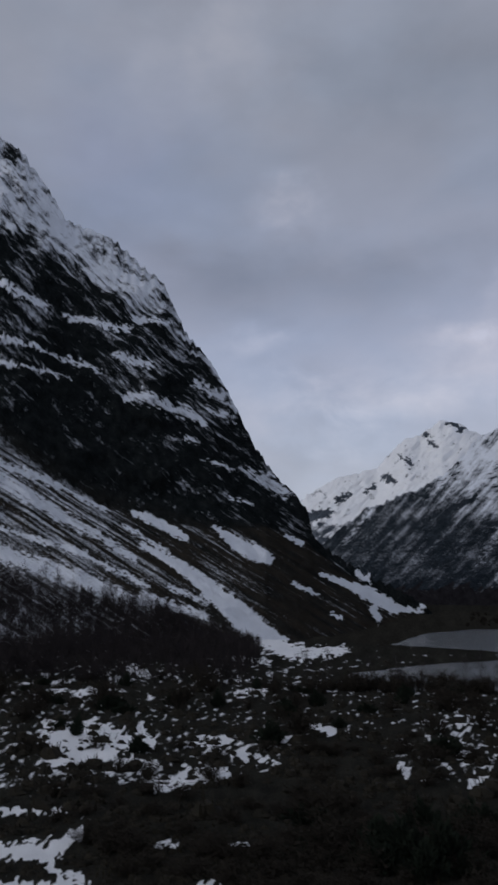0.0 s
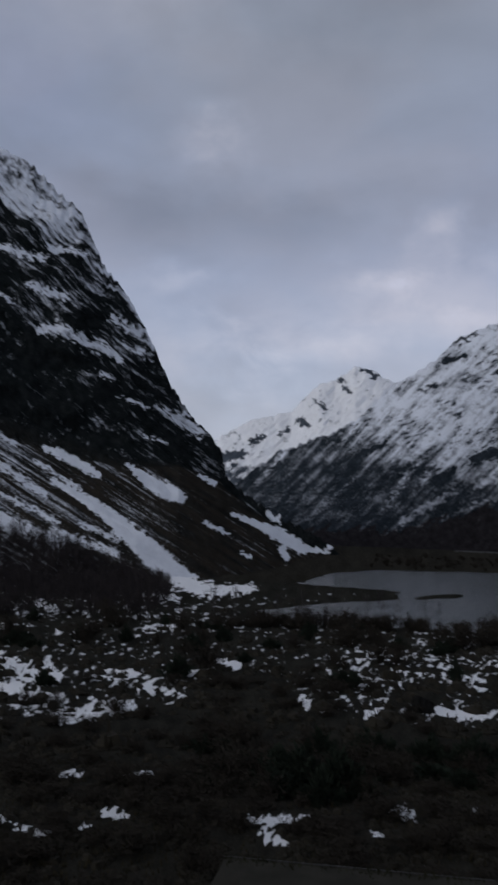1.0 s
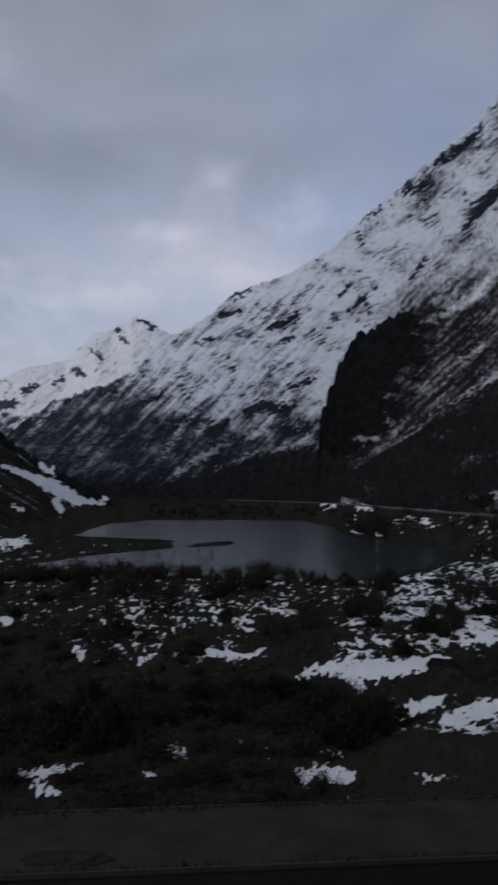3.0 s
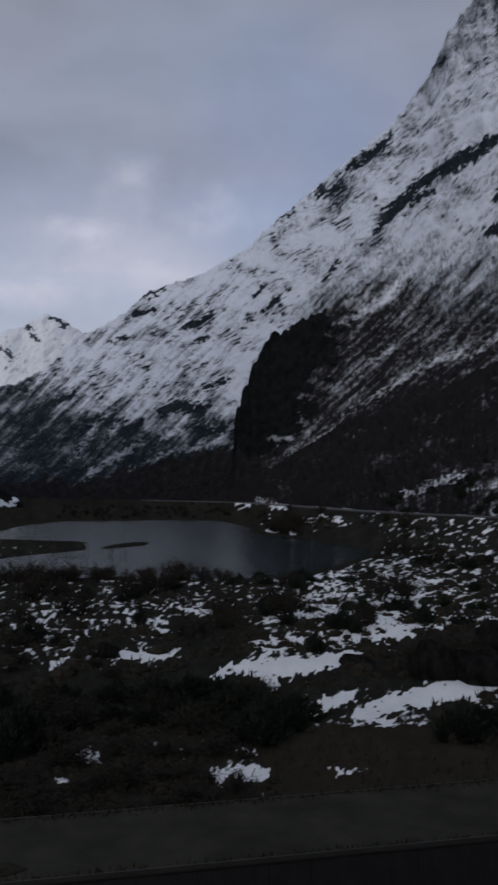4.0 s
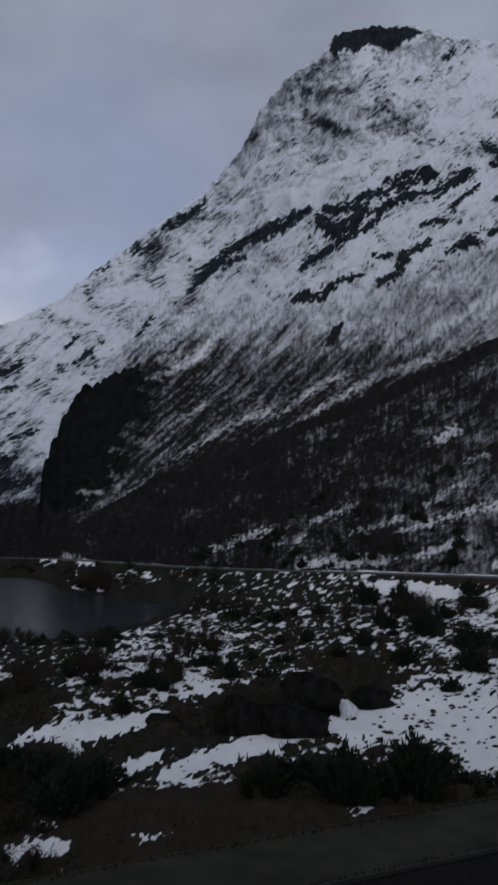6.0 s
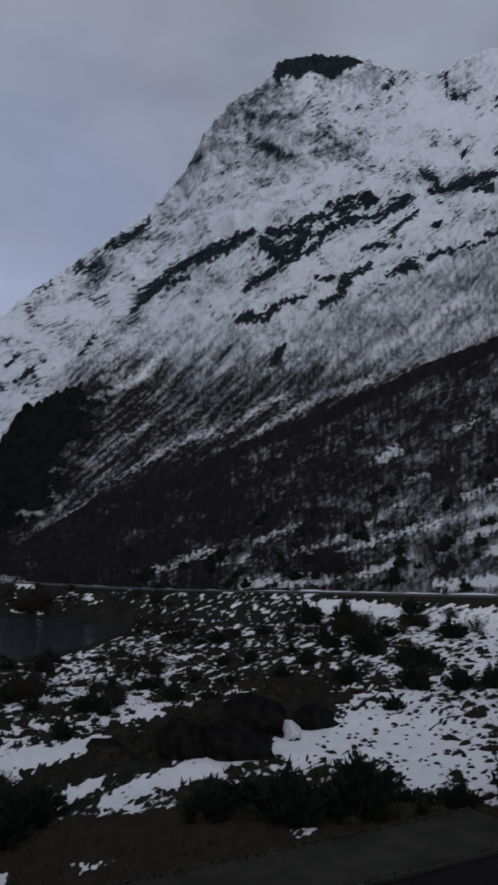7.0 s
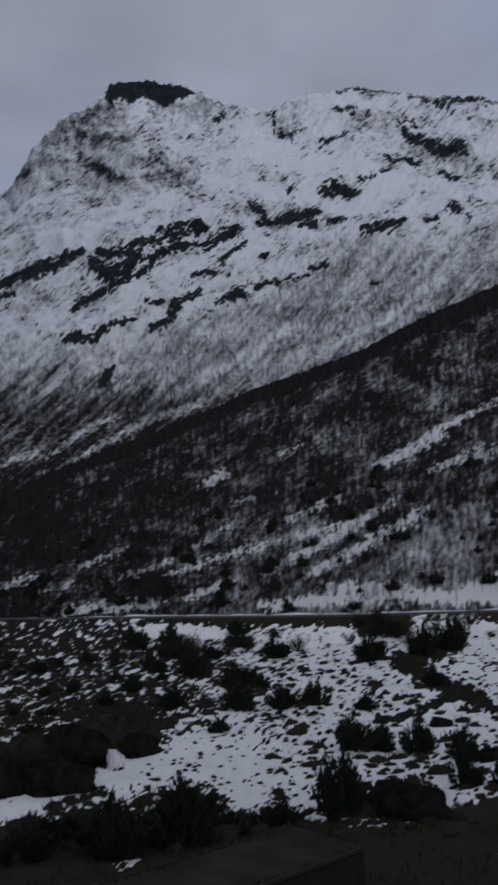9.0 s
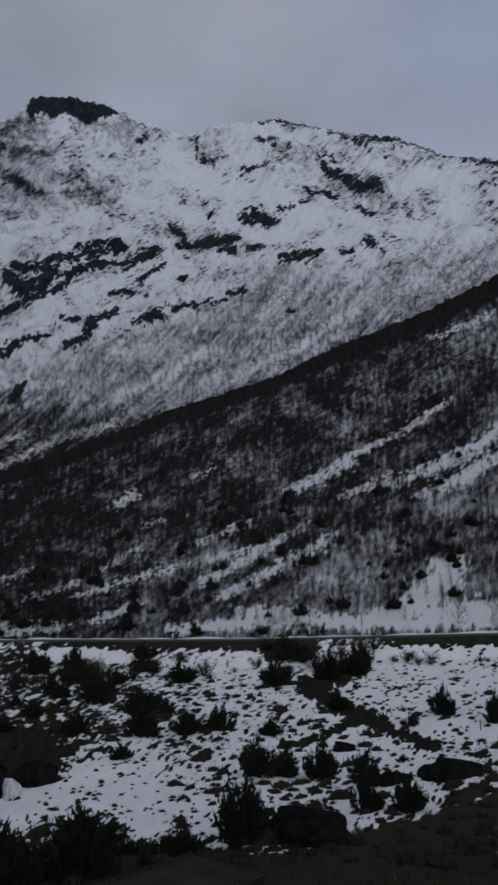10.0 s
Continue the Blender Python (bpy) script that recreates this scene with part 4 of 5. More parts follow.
SNOWFIELDS = [
    [(8.7, -12.8, 0.20), (9.8, -12.3, 0.36), (11.7, -12.2, 0.60), (13.6, -12.3, 0.84), (15.6, -12.1, 0.52), (18.5, -11.4, 0.40)],
    [(12.3, -12.7, 0.52), (13.1, -13.6, 0.32)],
    [(15.2, -15.5, 0.24), (16.7, -14.5, 0.40), (18.4, -14.0, 0.32)],
    [(18.7, -15.1, 0.24), (20.2, -14.8, 0.44), (23.0, -13.9, 0.68), (26.2, -13.2, 0.68), (28.7, -12.8, 0.32)],
    [(18.7, -15.4, 0.16), (21.1, -15.7, 0.24)],
    [(29.3, -12.1, 0.40), (31.7, -12.2, 0.76), (34.0, -11.6, 1.16), (37.0, -10.8, 1.28), (40.1, -10.2, 1.12)],
    [(30.9, -12.9, 0.40), (32.5, -13.5, 0.40)],
    [(37.8, -11.9, 0.64), (40.0, -13.7, 1.12)],
]
MEADOW_SNOW = [
    [(33.1, -3.1, 0.40), (35.0, -2.9, 0.60), (38.1, -3.3, 0.48)],
    [(33.3, -8.9, 0.20), (37.1, -8.0, 0.28), (38.7, -7.3, 0.20)],
    [(34.8, -9.4, 0.24), (39.4, -8.7, 0.36)],
    [(32.1, -12.3, 1.04), (36.0, -11.6, 1.20), (41.6, -12.2, 1.60), (44.6, -13.4, 1.40)],
    [(46.1, -12.1, 1.00), (49.2, -10.8, 0.80), (54.5, -9.1, 0.80), (56.7, -10.2, 1.00)],
    [(56.3, -4.5, 1.12), (59.3, -4.5, 1.60), (62.4, -7.0, 1.60)],
    [(58.9, -10.9, 0.80), (62.7, -8.4, 1.00)],
]
BARE = [
    [(22.7, -11.0, 0.80), (25.4, -10.6, 1.20), (29.4, -10.4, 1.60), (33.3, -9.7, 0.88)],
    [(22.6, -11.7, 0.80), (27.8, -11.9, 0.88)],
    [(16.3, -13.1, 0.48), (19.1, -12.5, 0.88), (21.4, -12.2, 0.88)],
    [(6.1, -10.1, 1.20), (9.1, -10.6, 1.36), (10.8, -9.8, 0.72)],
    [(17.5, -17.2, 1.04), (22.2, -17.3, 0.80)],
    [(50.9, -5.6, 0.72), (53.1, -7.0, 0.64), (55.0, -7.9, 0.72), (56.8, -8.7, 0.36)],
    [(56.8, -8.7, 0.28), (59.7, -9.7, 0.56), (62.6, -10.0, 0.24)],
    [(49.2, -9.5, 0.28), (51.5, -9.1, 0.28), (54.6, -7.8, 0.40)],
    [(30.7, -9.5, 1.60), (32.8, -9.5, 1.60), (34.2, -9.1, 0.56)],
    [(36.0, -9.3, 0.20), (37.6, -9.1, 0.24)],
    [(30.6, -8.2, 0.20), (34.2, -8.4, 0.16), (37.9, -7.9, 0.16)],
]
DITCHES = [
    [(48.7, -3.4, 0.64), (51.4, -3.4, 0.64)],
    [(51.7, -5.6, 0.56), (55.0, -4.4, 0.72)],
    [(60.2, -12.8, 0.40), (62.3, -12.0, 0.48)],
    [(36.0, -4.6, 0.40), (37.8, -5.8, 0.40)],
    [(-0.2, -10.3, 0.64), (2.4, -10.2, 0.64)],
    [(-20.2, -14.3, 1.20), (-12.7, -13.9, 2.40), (-1.0, -14.8, 1.80), (6.8, -14.2, 1.60)],
    [(-11.2, -10.7, 1.60), (-7.7, -11.1, 0.80)],
]
ROADSIDE = [
    [(11.8, -0.7, 0.24), (12.8, -0.7, 0.24)],
    [(12.9, -1.1, 0.32), (13.8, -1.3, 0.28)],
    [(10.5, -1.0, 0.16), (11.6, -1.1, 0.24)],
    [(8.7, -0.4, 0.20), (9.8, -0.4, 0.20)],
    [(15.3, -2.2, 0.12), (16.6, -1.9, 0.16)],
    [(17.3, -2.0, 0.16), (18.2, -2.6, 0.20)],
    [(12.5, -3.0, 0.16), (14.4, -2.9, 0.20)],
]


def plan(points):
    return np.array([place(a, d, 0)[:2] for a, d in points])


def shore(x, y, poly):
    """Distance to the outline, minus inside."""
    best, inside = np.full(x.shape, 1e9), np.zeros(x.shape, bool)
    for (x0, y0), (x1, y1) in zip(poly, np.roll(poly, -1, 0)):
        dx, dy = x1 - x0, y1 - y0
        t = np.clip(((x - x0) * dx + (y - y0) * dy) / (dx * dx + dy * dy), 0, 1)
        best = np.minimum(best, np.hypot(x - x0 - t * dx, y - y0 - t * dy))
        inside ^= ((y0 > y) != (y1 > y)) & (x < (x1 - x0) * (y - y0) / (y1 - y0 + 1e-12) + x0)
    return np.where(inside, -best, best)


def ground_height(x, y):
    wob = 1.6 * fbm(x / 14, y / 14, 81, 3)
    wet = shore(x, y, plan(LAKE)) + wob
    isle = shore(x, y, plan(ISLAND)) + wob * 0.6
    d = np.hypot(x, y)
    z = 0.05 + 4.3 * (1 - np.exp(-np.maximum(wet, 0) / 55.0))
    z = z + 0.35 * fbm(x / 11, y / 11, 83, 4) * step(2, 20, wet) + 0.12 * fbm(x / 2.2, y / 2.2, 85, 3) * step(1, 8, wet)
    z = np.where(wet < 0, np.maximum(wet * 0.25, -1.2), z)
    z = np.maximum(z, np.where(isle < 1.5, np.minimum(0.35, 0.3 - isle * 0.25), -9))
    z = z + (4.3 - z) * (1 - step(20, 34, d))
    ahead = step(-0.5, 0.2, y / np.maximum(d, 0.1))
    knoll = 10.4 - 6.6 * step(2.0, 11.5, d) * ahead - 6.0 * step(10, 80, d) * (1 - ahead)
    z = np.where((d < 12) | ((ahead < 0.5) & (d < 90)), np.maximum(z, knoll + 0.1 * fbm(x / 2, y / 2, 87, 3)), z)
    road = 30.0 * (1 - stroke(x, y, plan(ROAD), 30.0))
    bank = ROAD_Z - 0.1 - 0.42 * np.maximum(road - 3.6, 0)
    return np.where(road < 29.9, np.maximum(z, bank), z)


def ground():
    az = np.concatenate([np.linspace(-180, -42, 50, endpoint=False), np.linspace(-42, 72, 580), np.linspace(72, 180, 41)[1:-1]])
    r = np.concatenate([[0.01, 0.5, 1, 1.5], np.geomspace(2, 9, 40, endpoint=False), np.geomspace(9, 90, 180, endpoint=False), np.geomspace(90, 230, 190, endpoint=False), np.geomspace(230, 480, 36), np.geomspace(500, 4900, 24)])
    A, Rr = np.meshgrid(az, r, indexing="ij")
    x, y = Rr * np.sin(np.radians(A)), Rr * np.cos(np.radians(A))
    x = x + 0.2 * (Rr < 0.3)
    z = ground_height(x, y)
    z = np.where(Rr > 480, 1.0, z)
    el = np.degrees(np.arctan2(EYE - z, Rr))
    mottle = fbm(x / 4.5, y / 6, 91, 4, 0.6)
    wet = shore(x, y, plan(LAKE))
    speck = along(A, -el, 18, 0.55, 0.26, 92, 5, 0.66)
    verge = (1 - step(14, 26, 30.0 * (1 - stroke(x, y, plan(ROAD), 30.0)))) * (1 - step(46, 56, A))
    cover = level(A, [(-180, -0.5), (-36, -0.36), (-10, -0.42), (4, -0.34), (10, -0.34), (16, -0.3), (24, -0.24), (34, -0.08), (42, 0.2), (52, 0.42), (70, 0.55), (180, 0.3)])
    cover = cover - 0.25 * (1 - step(30, 40, A)) * (1 - step(3.6, 5.5, el)) - 0.3 * step(11.4, 12.6, el) * (1 - step(12, 18, A)) + 0.16 * (1 - step(-30, -20, A)) * step(7.5, 9, el) * (1 - step(12, 13.5, el)) + 0.06 * step(-32, -30, A) * (1 - step(-22, -16, A)) * step(7, 8, el) * (1 - step(10.6, 12, el))
    cover = cover + (0.62 - 0.34 * step(32, 46, A)) * speck + 0.22 * mottle + 0.3 * verge * fbm(A / 0.5, el / 0.22, 97, 4, 0.7)
    cover = cover + (0.75 * fbm(A / 0.6, el / 0.1, 89, 4, 0.65) * step(9, 12, A) - 0.6 + 0.3 * step(9, 13, A)) * step(170, 225, Rr) * (1 - step(24, 30, A))
    at = frayed(A, -el, 0.22, 96)
    for lines in (HEATH_WEST, BANK_WEST, HEATH_MIDDLE, BANK_MIDDLE, TERRACES, SNOWFIELDS, MEADOW_SNOW, ROADSIDE, TONGUES):
        cover = cover + 1.35 * step(-0.2, 0.6, ribbons(at, lines) + 0.42 * speck)
    for lines in (BARE, DITCHES):
        cover = cover - 1.7 * step(-0.15, 0.6, ribbons(at, lines) + 0.5 * speck)
    crumbs = step(0.16, 0.5, along(A, -el, 10, 0.5, 0.17, 99, 4, 0.65)) * step(-7, -3, A) * (1 - step(7, 11, A)) * step(6.8, 7.6, el) * (1 - step(11, 12.4, el))
    cover = cover + 0.7 * crumbs
    cover = cover + 0.26 * step(10, 14, A) * (1 - step(19, 25, A)) * step(5.0, 6.2, el) * (1 - step(9.3, 10.4, el))
    fleck = along(A, -el, 22, 0.5, 0.27, 94, 4, 0.55) + 0.25 * mottle
    cover = cover - 2.3 * step(0.53, 0.72, fleck) * (1 - verge) * step(26, 33, A) * step(23, 28, Rr)
    edge_of_lawn = level(A, [(-180, 24), (0, 24.5), (14, 28), (22, 29.5), (28, 30), (37, 30.5), (43, 31.5), (48, 29.6), (53, 30.7), (56.5, 33.5), (60, 34.5), (63, 39), (80, 45), (180, 45)]) + 1.3 * fbm(A / 3, A * 0, 95, 4, 0.6)
    cover = cover - 0.9 * (1 - step(-0.8, 0.5, Rr - edge_of_lawn)) * step(12, 18, A)
    lane = 30.0 * (1 - stroke(x, y, plan(ROAD), 30.0)) + 1.2 * speck
    bank = step(2, 3, lane) * (1 - step(4.8, 6.8, lane)) * (Rr < 220)
    cover = cover - 2.4 * bank * step(33, 37, A) * step(-1.1, -0.5, speck + 0.3 * mottle) * (1 - 0.8 * step(49, 52, A) * (1 - step(56, 57.5, A)))
    cover = cover + 0.12 * step(15, 19, A) * (1 - step(33, 37, A)) * step(100, 125, Rr) * (1 - step(215, 235, Rr))
    cover = np.where(wet < 2.5, -1.2, cover)
    cover = cover + 0.1 * (1 - step(-14, -8, A)) * step(95, 120, Rr)
    lawn = np.clip(1 - step(-1, 2.5, Rr - edge_of_lawn - 2) + bank * 0.5 * step(33, 37, A), 0, 1)
    verts = np.stack([x, y, z], -1).reshape(-1, 3)
    ob = new("ground", mesh_of("ground", verts, grid_faces(len(az), len(r), True), mat_ground, cover=np.clip(cover, -1.5, 1.5), tone=lawn * (0.05 + 0.2 * step(2, 11, A) + 0.15 * step(30, 50, A)) + 0.08 * step(180, 230, Rr) * (1 - step(11, 15, A)), lie=grain_lie(A.ravel(), -el.ravel(), 22)))
    return tagged(ob, "dark heath ground patched with snow", "ground", kind="structure")


def lake():
    x, y = np.meshgrid(np.linspace(-90, 110, 3), np.linspace(70, 380, 3), indexing="ij")
    verts = np.stack([x, y, x * 0], -1).reshape(-1, 3)
    ob = new("water", mesh_of("water", verts, grid_faces(3, 3), mat_lake))
    return tagged(ob, "still grey mountain lake reflecting the sky", "lake", kind="structure")


def road():
    p = plan(ROAD)
    seg = np.concatenate([[0], np.cumsum(np.hypot(*np.diff(p, axis=0).T))])
    s = np.linspace(0, seg[-1], 220)
    c = np.stack([np.interp(s, seg, p[:, k]) for k in (0, 1)], -1)
    for _ in range(6):
        c[1:-1] = (c[:-2] + 2 * c[1:-1] + c[2:]) / 4
    n = np.gradient(c, axis=0)
    n = np.stack([-n[:, 1], n[:, 0]], -1) / np.hypot(n[:, 0], n[:, 1])[:, None]
    rows = [np.column_stack([c + n * w, np.full(len(c), ROAD_Z + h)]) for w, h in ((-3.3, -0.5), (-3.2, 0), (0, 0.06), (3.2, 0), (3.3, -0.5))]
    verts = np.stack(rows, 1).reshape(-1, 3)
    ob = new("road", mesh_of("road", verts, grid_faces(220, 5), mat_road))
    return tagged(ob, "narrow wet asphalt road along the foot of the hill", "road", kind="structure")


def snow_bank():
    """The ridge that the plough has left on the far side of the road."""
    p = plan(ROAD)
    seg = np.concatenate([[0], np.cumsum(np.hypot(*np.diff(p, axis=0).T))])
    s = np.linspace(0, seg[-1], 900)
    c = np.stack([np.interp(s, seg, p[:, k]) for k in (0, 1)], -1)
    for _ in range(60):
        c[1:-1] = (c[:-2] + 2 * c[1:-1] + c[2:]) / 4
    n = np.gradient(c, axis=0)
    n = np.stack([-n[:, 1], n[:, 0]], -1) / np.hypot(n[:, 0], n[:, 1])[:, None]
    if np.dot(n[300], c[300]) < 0:
        n = -n
    tall = (0.45 + 0.55 * step(27, 31, np.degrees(np.arctan2(c[:, 0], c[:, 1])))) * np.clip(0.42 + 0.45 * fbm(s / 9, s * 0, 131, 4), 0, 1.0)
    tall = tall * np.maximum(step(26, 29, np.degrees(np.arctan2(c[:, 0], c[:, 1]))), step(0.0, 0.25, fbm(s / 22, s * 0, 132, 3)))
    rows = [np.column_stack([c + n * w, ROAD_Z - 0.3 * (tall < 0.02) - 0.15 + h * tall]) for w, h in ((3.3, 0), (3.6, 0.45), (4.1, 0.62), (4.7, 0.45), (5.6, 0))]
    ob = new("snow_bank", mesh_of("snow_bank", np.stack(rows, 1).reshape(-1, 3), grid_faces(900, 5), mat_snow))
    return tagged(ob, "low ridge of ploughed snow along the road", "snow bank", kind="stuff")


left_land = mountain_left()
mountain_far()
right_land = mountain_right()
shoulder_land = mountain_shoulder()
hill_land = hillside()
ground()
lake()
road()
snow_bank()


# ---- shed ----
def box(bm, x0, y0, z0, x1, y1, z1):
    m = Matrix.Translation(((x0 + x1) / 2, (y0 + y1) / 2, (z0 + z1) / 2)) @ Matrix.Diagonal((x1 - x0, y1 - y0, z1 - z0, 1))
    return bmesh.ops.create_cube(bm, size=1, matrix=m)


def shed():
    base = new("shed")
    base.location = (4.72, 12.05, 4.2)
    tagged(base, "long low dark shed with a flat grey roof", "shed")
    bm = bmesh.new()
    box(bm, -7.4, -1.0, -0.3, 7.4, 1.0, 2.72)
    wall = part("wall", bm, mat_wall, base, "dark stained board wall")
    bm = bmesh.new()
    box(bm, -7.45, -1.03, 2.72, 7.45, 1.03, 2.79)
    roof = part("roof", bm, mat_roof, base, "flat grey felt roof")
    for y in (-1.04, 1.04):
        bm = bmesh.new()
        box(bm, -7.48, y - 0.012, 2.74, 7.48, y + 0.012, 2.805)
        part("roof_edge", bm, mat_trim, roof, "dull metal edge strip")
    for x, y, w, d in ((-6.3, -0.6, 0.5, 0.2), (-5.85, -0.68, 0.36, 0.16)):
        bm = bmesh.new()
        bmesh.ops.create_uvsphere(bm, u_segments=24, v_segments=12, radius=1)
        for v in bm.verts:
            k = 1 + 0.35 * noise.fractal(v.co * 1.7 + Vector((x, 0, 0)), 0.8, 2.0, 4)
            v.co = (x + v.co.x * w * k, y + v.co.y * d * k, 2.78 + max(v.co.z, -0.1) * 0.09 * k)
        part("moss_patch", bm, mat_heather, roof, "dark moss cushion")
    r = random.Random(5)
    verts, faces = [], []
    for k in range(1500):
        x, y = r.uniform(-7.45, 7.45), 1.03 - abs(r.gauss(0, 0.1)) if k % 3 else -1.02 + abs(r.gauss(0, 0.04))
        lean, h, th = r.gauss(0, 0.03), r.uniform(0.02, 0.11), r.uniform(0, 6.28)
        c, q, i = 0.012 * math.cos(th), 0.012 * math.sin(th), len(verts)
        verts += [(x - c, y - q, 2.785), (x + c, y + q, 2.785), (x + lean, y + r.gauss(0, 0.03), 2.785 + h)]
        faces.append((i, i + 1, i + 2))
    fringe = new("moss_fringe", mesh_of("moss_fringe", verts, faces, mat_moss, False))
    fringe.parent = roof
    tagged(fringe, "low dark moss and grass along the roof edges", kind="stuff")
    for k in range(75):
        bm = bmesh.new()
        x = -7.4 + 0.1975 * (k + 0.5)
        box(bm, x - 0.097, -1.02 - 0.003 * (k % 3), -0.3, x + 0.097, -1.0, 2.69)
        part("board", bm, mat_wall, wall)


shed()


# ---- woods ----
rng = np.random.default_rng(7)


def blade(p, q, wide, verts, faces, turn):
    """A thin tapered sliver from p to q."""
    p, q = np.array(p), np.array(q)
    side = np.cross(q - p, (math.cos(turn), math.sin(turn), 0.3))
    side = side / (np.linalg.norm(side) + 1e-9) * wide / 2
    i = len(verts)
    verts += [p - side, p + side, q]
    faces.append((i, i + 1, i + 2))


def birch_form(limbs, twigs, seed, thick=0.02):
    """A bare birch one metre tall: a tapered trunk, limbs and twigs."""
    r = np.random.default_rng(seed)
    verts, faces = [], []
    lean = r.normal(0, 0.05, 2)
    spine = [np.array((lean[0] * t * t + 0.02 * math.sin(5 * t + seed), lean[1] * t * t, t)) for t in (0, 0.5, 1.0)]
    for k, p in enumerate(spine):
        w = 0.42 * thick * (1 - 0.45 * k)
        for j in range(3):
            verts.append(p + np.array((w * math.cos(2.1 * j), w * math.sin(2.1 * j), 0)))
    for k in range(2):
        for j in range(3):
            a, b = 3 * k + j, 3 * k + (j + 1) % 3
            faces += [(a, b, b + 3), (a, b + 3, a + 3)]
    for _ in range(limbs):
        t = r.uniform(0.08, 0.95)
        p = np.array((lean[0] * t * t, lean[1] * t * t, t))
        th, out = r.uniform(0, 2 * math.pi), (0.3 * (1.05 - t) * min(1, 0.35 + 2.2 * t) + 0.06) * r.uniform(0.6, 1.1)
        q = p + np.array((out * math.cos(th), out * math.sin(th), out * r.uniform(0.6, 1.5)))
        blade(p, q, thick * 0.75, verts, faces, r.uniform(0, 6))
        for _ in range(twigs):
            f = r.uniform(0.3, 1)
            c = p + (q - p) * f
            d = c + r.normal(0, 0.07, 3) + np.array((0, 0, 0.05))
            blade(c, d, thick * 0.55, verts, faces, r.uniform(0, 6))
    return np.array(verts), np.array(faces)


def planted(name, forms, spots, sizes, mat, squash=1.0):
    """Many plants as one mesh: a form, turned and scaled, at each spot."""
    V, F, base = [], [], 0
    for (x, y, z), h in zip(spots, sizes):
        v, f = forms[int(rng.integers(len(forms)))]
        th = rng.uniform(0, 2 * math.pi)
        c, s = math.cos(th) * h * squash, math.sin(th) * h * squash
        V.append(np.column_stack([x + v[:, 0] * c - v[:, 1] * s, y + v[:, 0] * s + v[:, 1] * c, z + v[:, 2] * h]))
        F.append(f + base)
        base += len(v)
    return mesh_of(name, np.concatenate(V), np.concatenate(F), mat, False)


def spots_on(land, weight, count):
    verts, a, e, v = land
    w = np.clip(weight(a, e, v), 0, None) * (v < 0.995)
    pick = rng.choice(len(verts), count, p=w / w.sum())
    p = verts[pick].astype(float)
    d = np.hypot(p[:, 0], p[:, 1])[:, None]
    p[:, :2] += rng.normal(0, 1, (count, 2)) * 0.0012 * d
    p[:, 2] -= 0.15
    return p


def thicket_form(sprays, seed):
    """A birch one metre tall seen from afar: a thin trunk and upswept sprays of fine twigs."""
    r = np.random.default_rng(seed)
    verts, faces = [], []
    lean = r.normal(0, 0.06)
    blade((0, 0, 0), (lean, 0, 1.0), 0.022, verts, faces, 1.6)
    blade((0, 0, 0), (lean, 0, 1.0), 0.022, verts, faces, 0.0)
    for _ in range(sprays):
        t, th = r.uniform(0.12, 0.92), r.uniform(0, 2 * math.pi)
        q = (0.34 * (1.05 - t) * min(1, 0.4 + 2.0 * t) + 0.05) * r.uniform(0.3, 1.1)
        p = np.array((lean * t + 0.5 * q * math.cos(th), 0.5 * q * math.sin(th), t))
        blade(p, p + np.array((0.7 * q * math.cos(th), 0.7 * q * math.sin(th), 0)) + r.normal(0, 0.03, 3) + np.array((0, 0, r.uniform(0.14, 0.34))), r.uniform(0.012, 0.026), verts, faces, r.uniform(0, 6))
    return np.array(verts), np.array(faces)


TALL = [thicket_form(44, k) for k in range(10)]
SMALL = [thicket_form(18, 20 + k) for k in range(8)]


def wood(name, label, land, weight, count, low, high, forms, squash=1.0, mat=mat_twig, kind="trees"):
    p = spots_on(land, weight, count)
    ob = new(name, planted(name, forms, p, rng.uniform(low, high, count), mat, squash))
    return tagged(ob, label, kind, kind="stuff")


wood("birch_wood", "bare birch wood on the hill above the road", hill_land,
     lambda a, e, v: (a > 10) * (a < 72) * step(0.005, 0.03, v) * (0.35 + step(-0.3, 0.5, fbm(a / 4, e / 3, 141, 3))) * (1 - 0.92 * inside((a, e), HILL_SNOW + HILL_STREAKS, 2.5)), 9500, 2.2, 5.5, TALL, 0.62)
wood("birch_scrub", "low bare birch scrub at the foot of the hill", hill_land,
     lambda a, e, v: (a > 22) * (a < 70) * step(0.004, 0.02, v) * (1 - step(0.2, 0.45, v)) * np.clip(0.3 + fbm(a / 1.2, e / 0.8, 142, 3), 0.02, 1) * (1 - 0.95 * inside((a, e), HILL_SNOW, 3.0)), 2600, 0.5, 1.4, SMALL, 1.2)
wood("birch_wood", "bare birch wood on the snowy mountain shoulder", shoulder_land,
     lambda a, e, v: (a < 70) * step(0.1, 0.4, v) * (0.5 * (a > 15) + 1.0 * (a < 17) * step(0.9, 0.98, v)) * (0.3 + step(-0.3, 0.4, along(a, e, 42, 4, 0.5, 143, 3))), 6500, 3, 6, SMALL, 0.8)
wood("birch_wood", "thin birch wood reaching up the snow slope", right_land,
     lambda a, e, v: (a > 16) * (a < 70) * (e > 10) * (0.6 * groves(a, e)[0] + 0.4 * groves(a, e)[1]) * np.clip(0.55 + 0.8 * along(a, e, 43, 3.0, 0.5, 144, 3, 0.5), 0.08, 1.4), 12000, 5, 10, SMALL, 1.05)
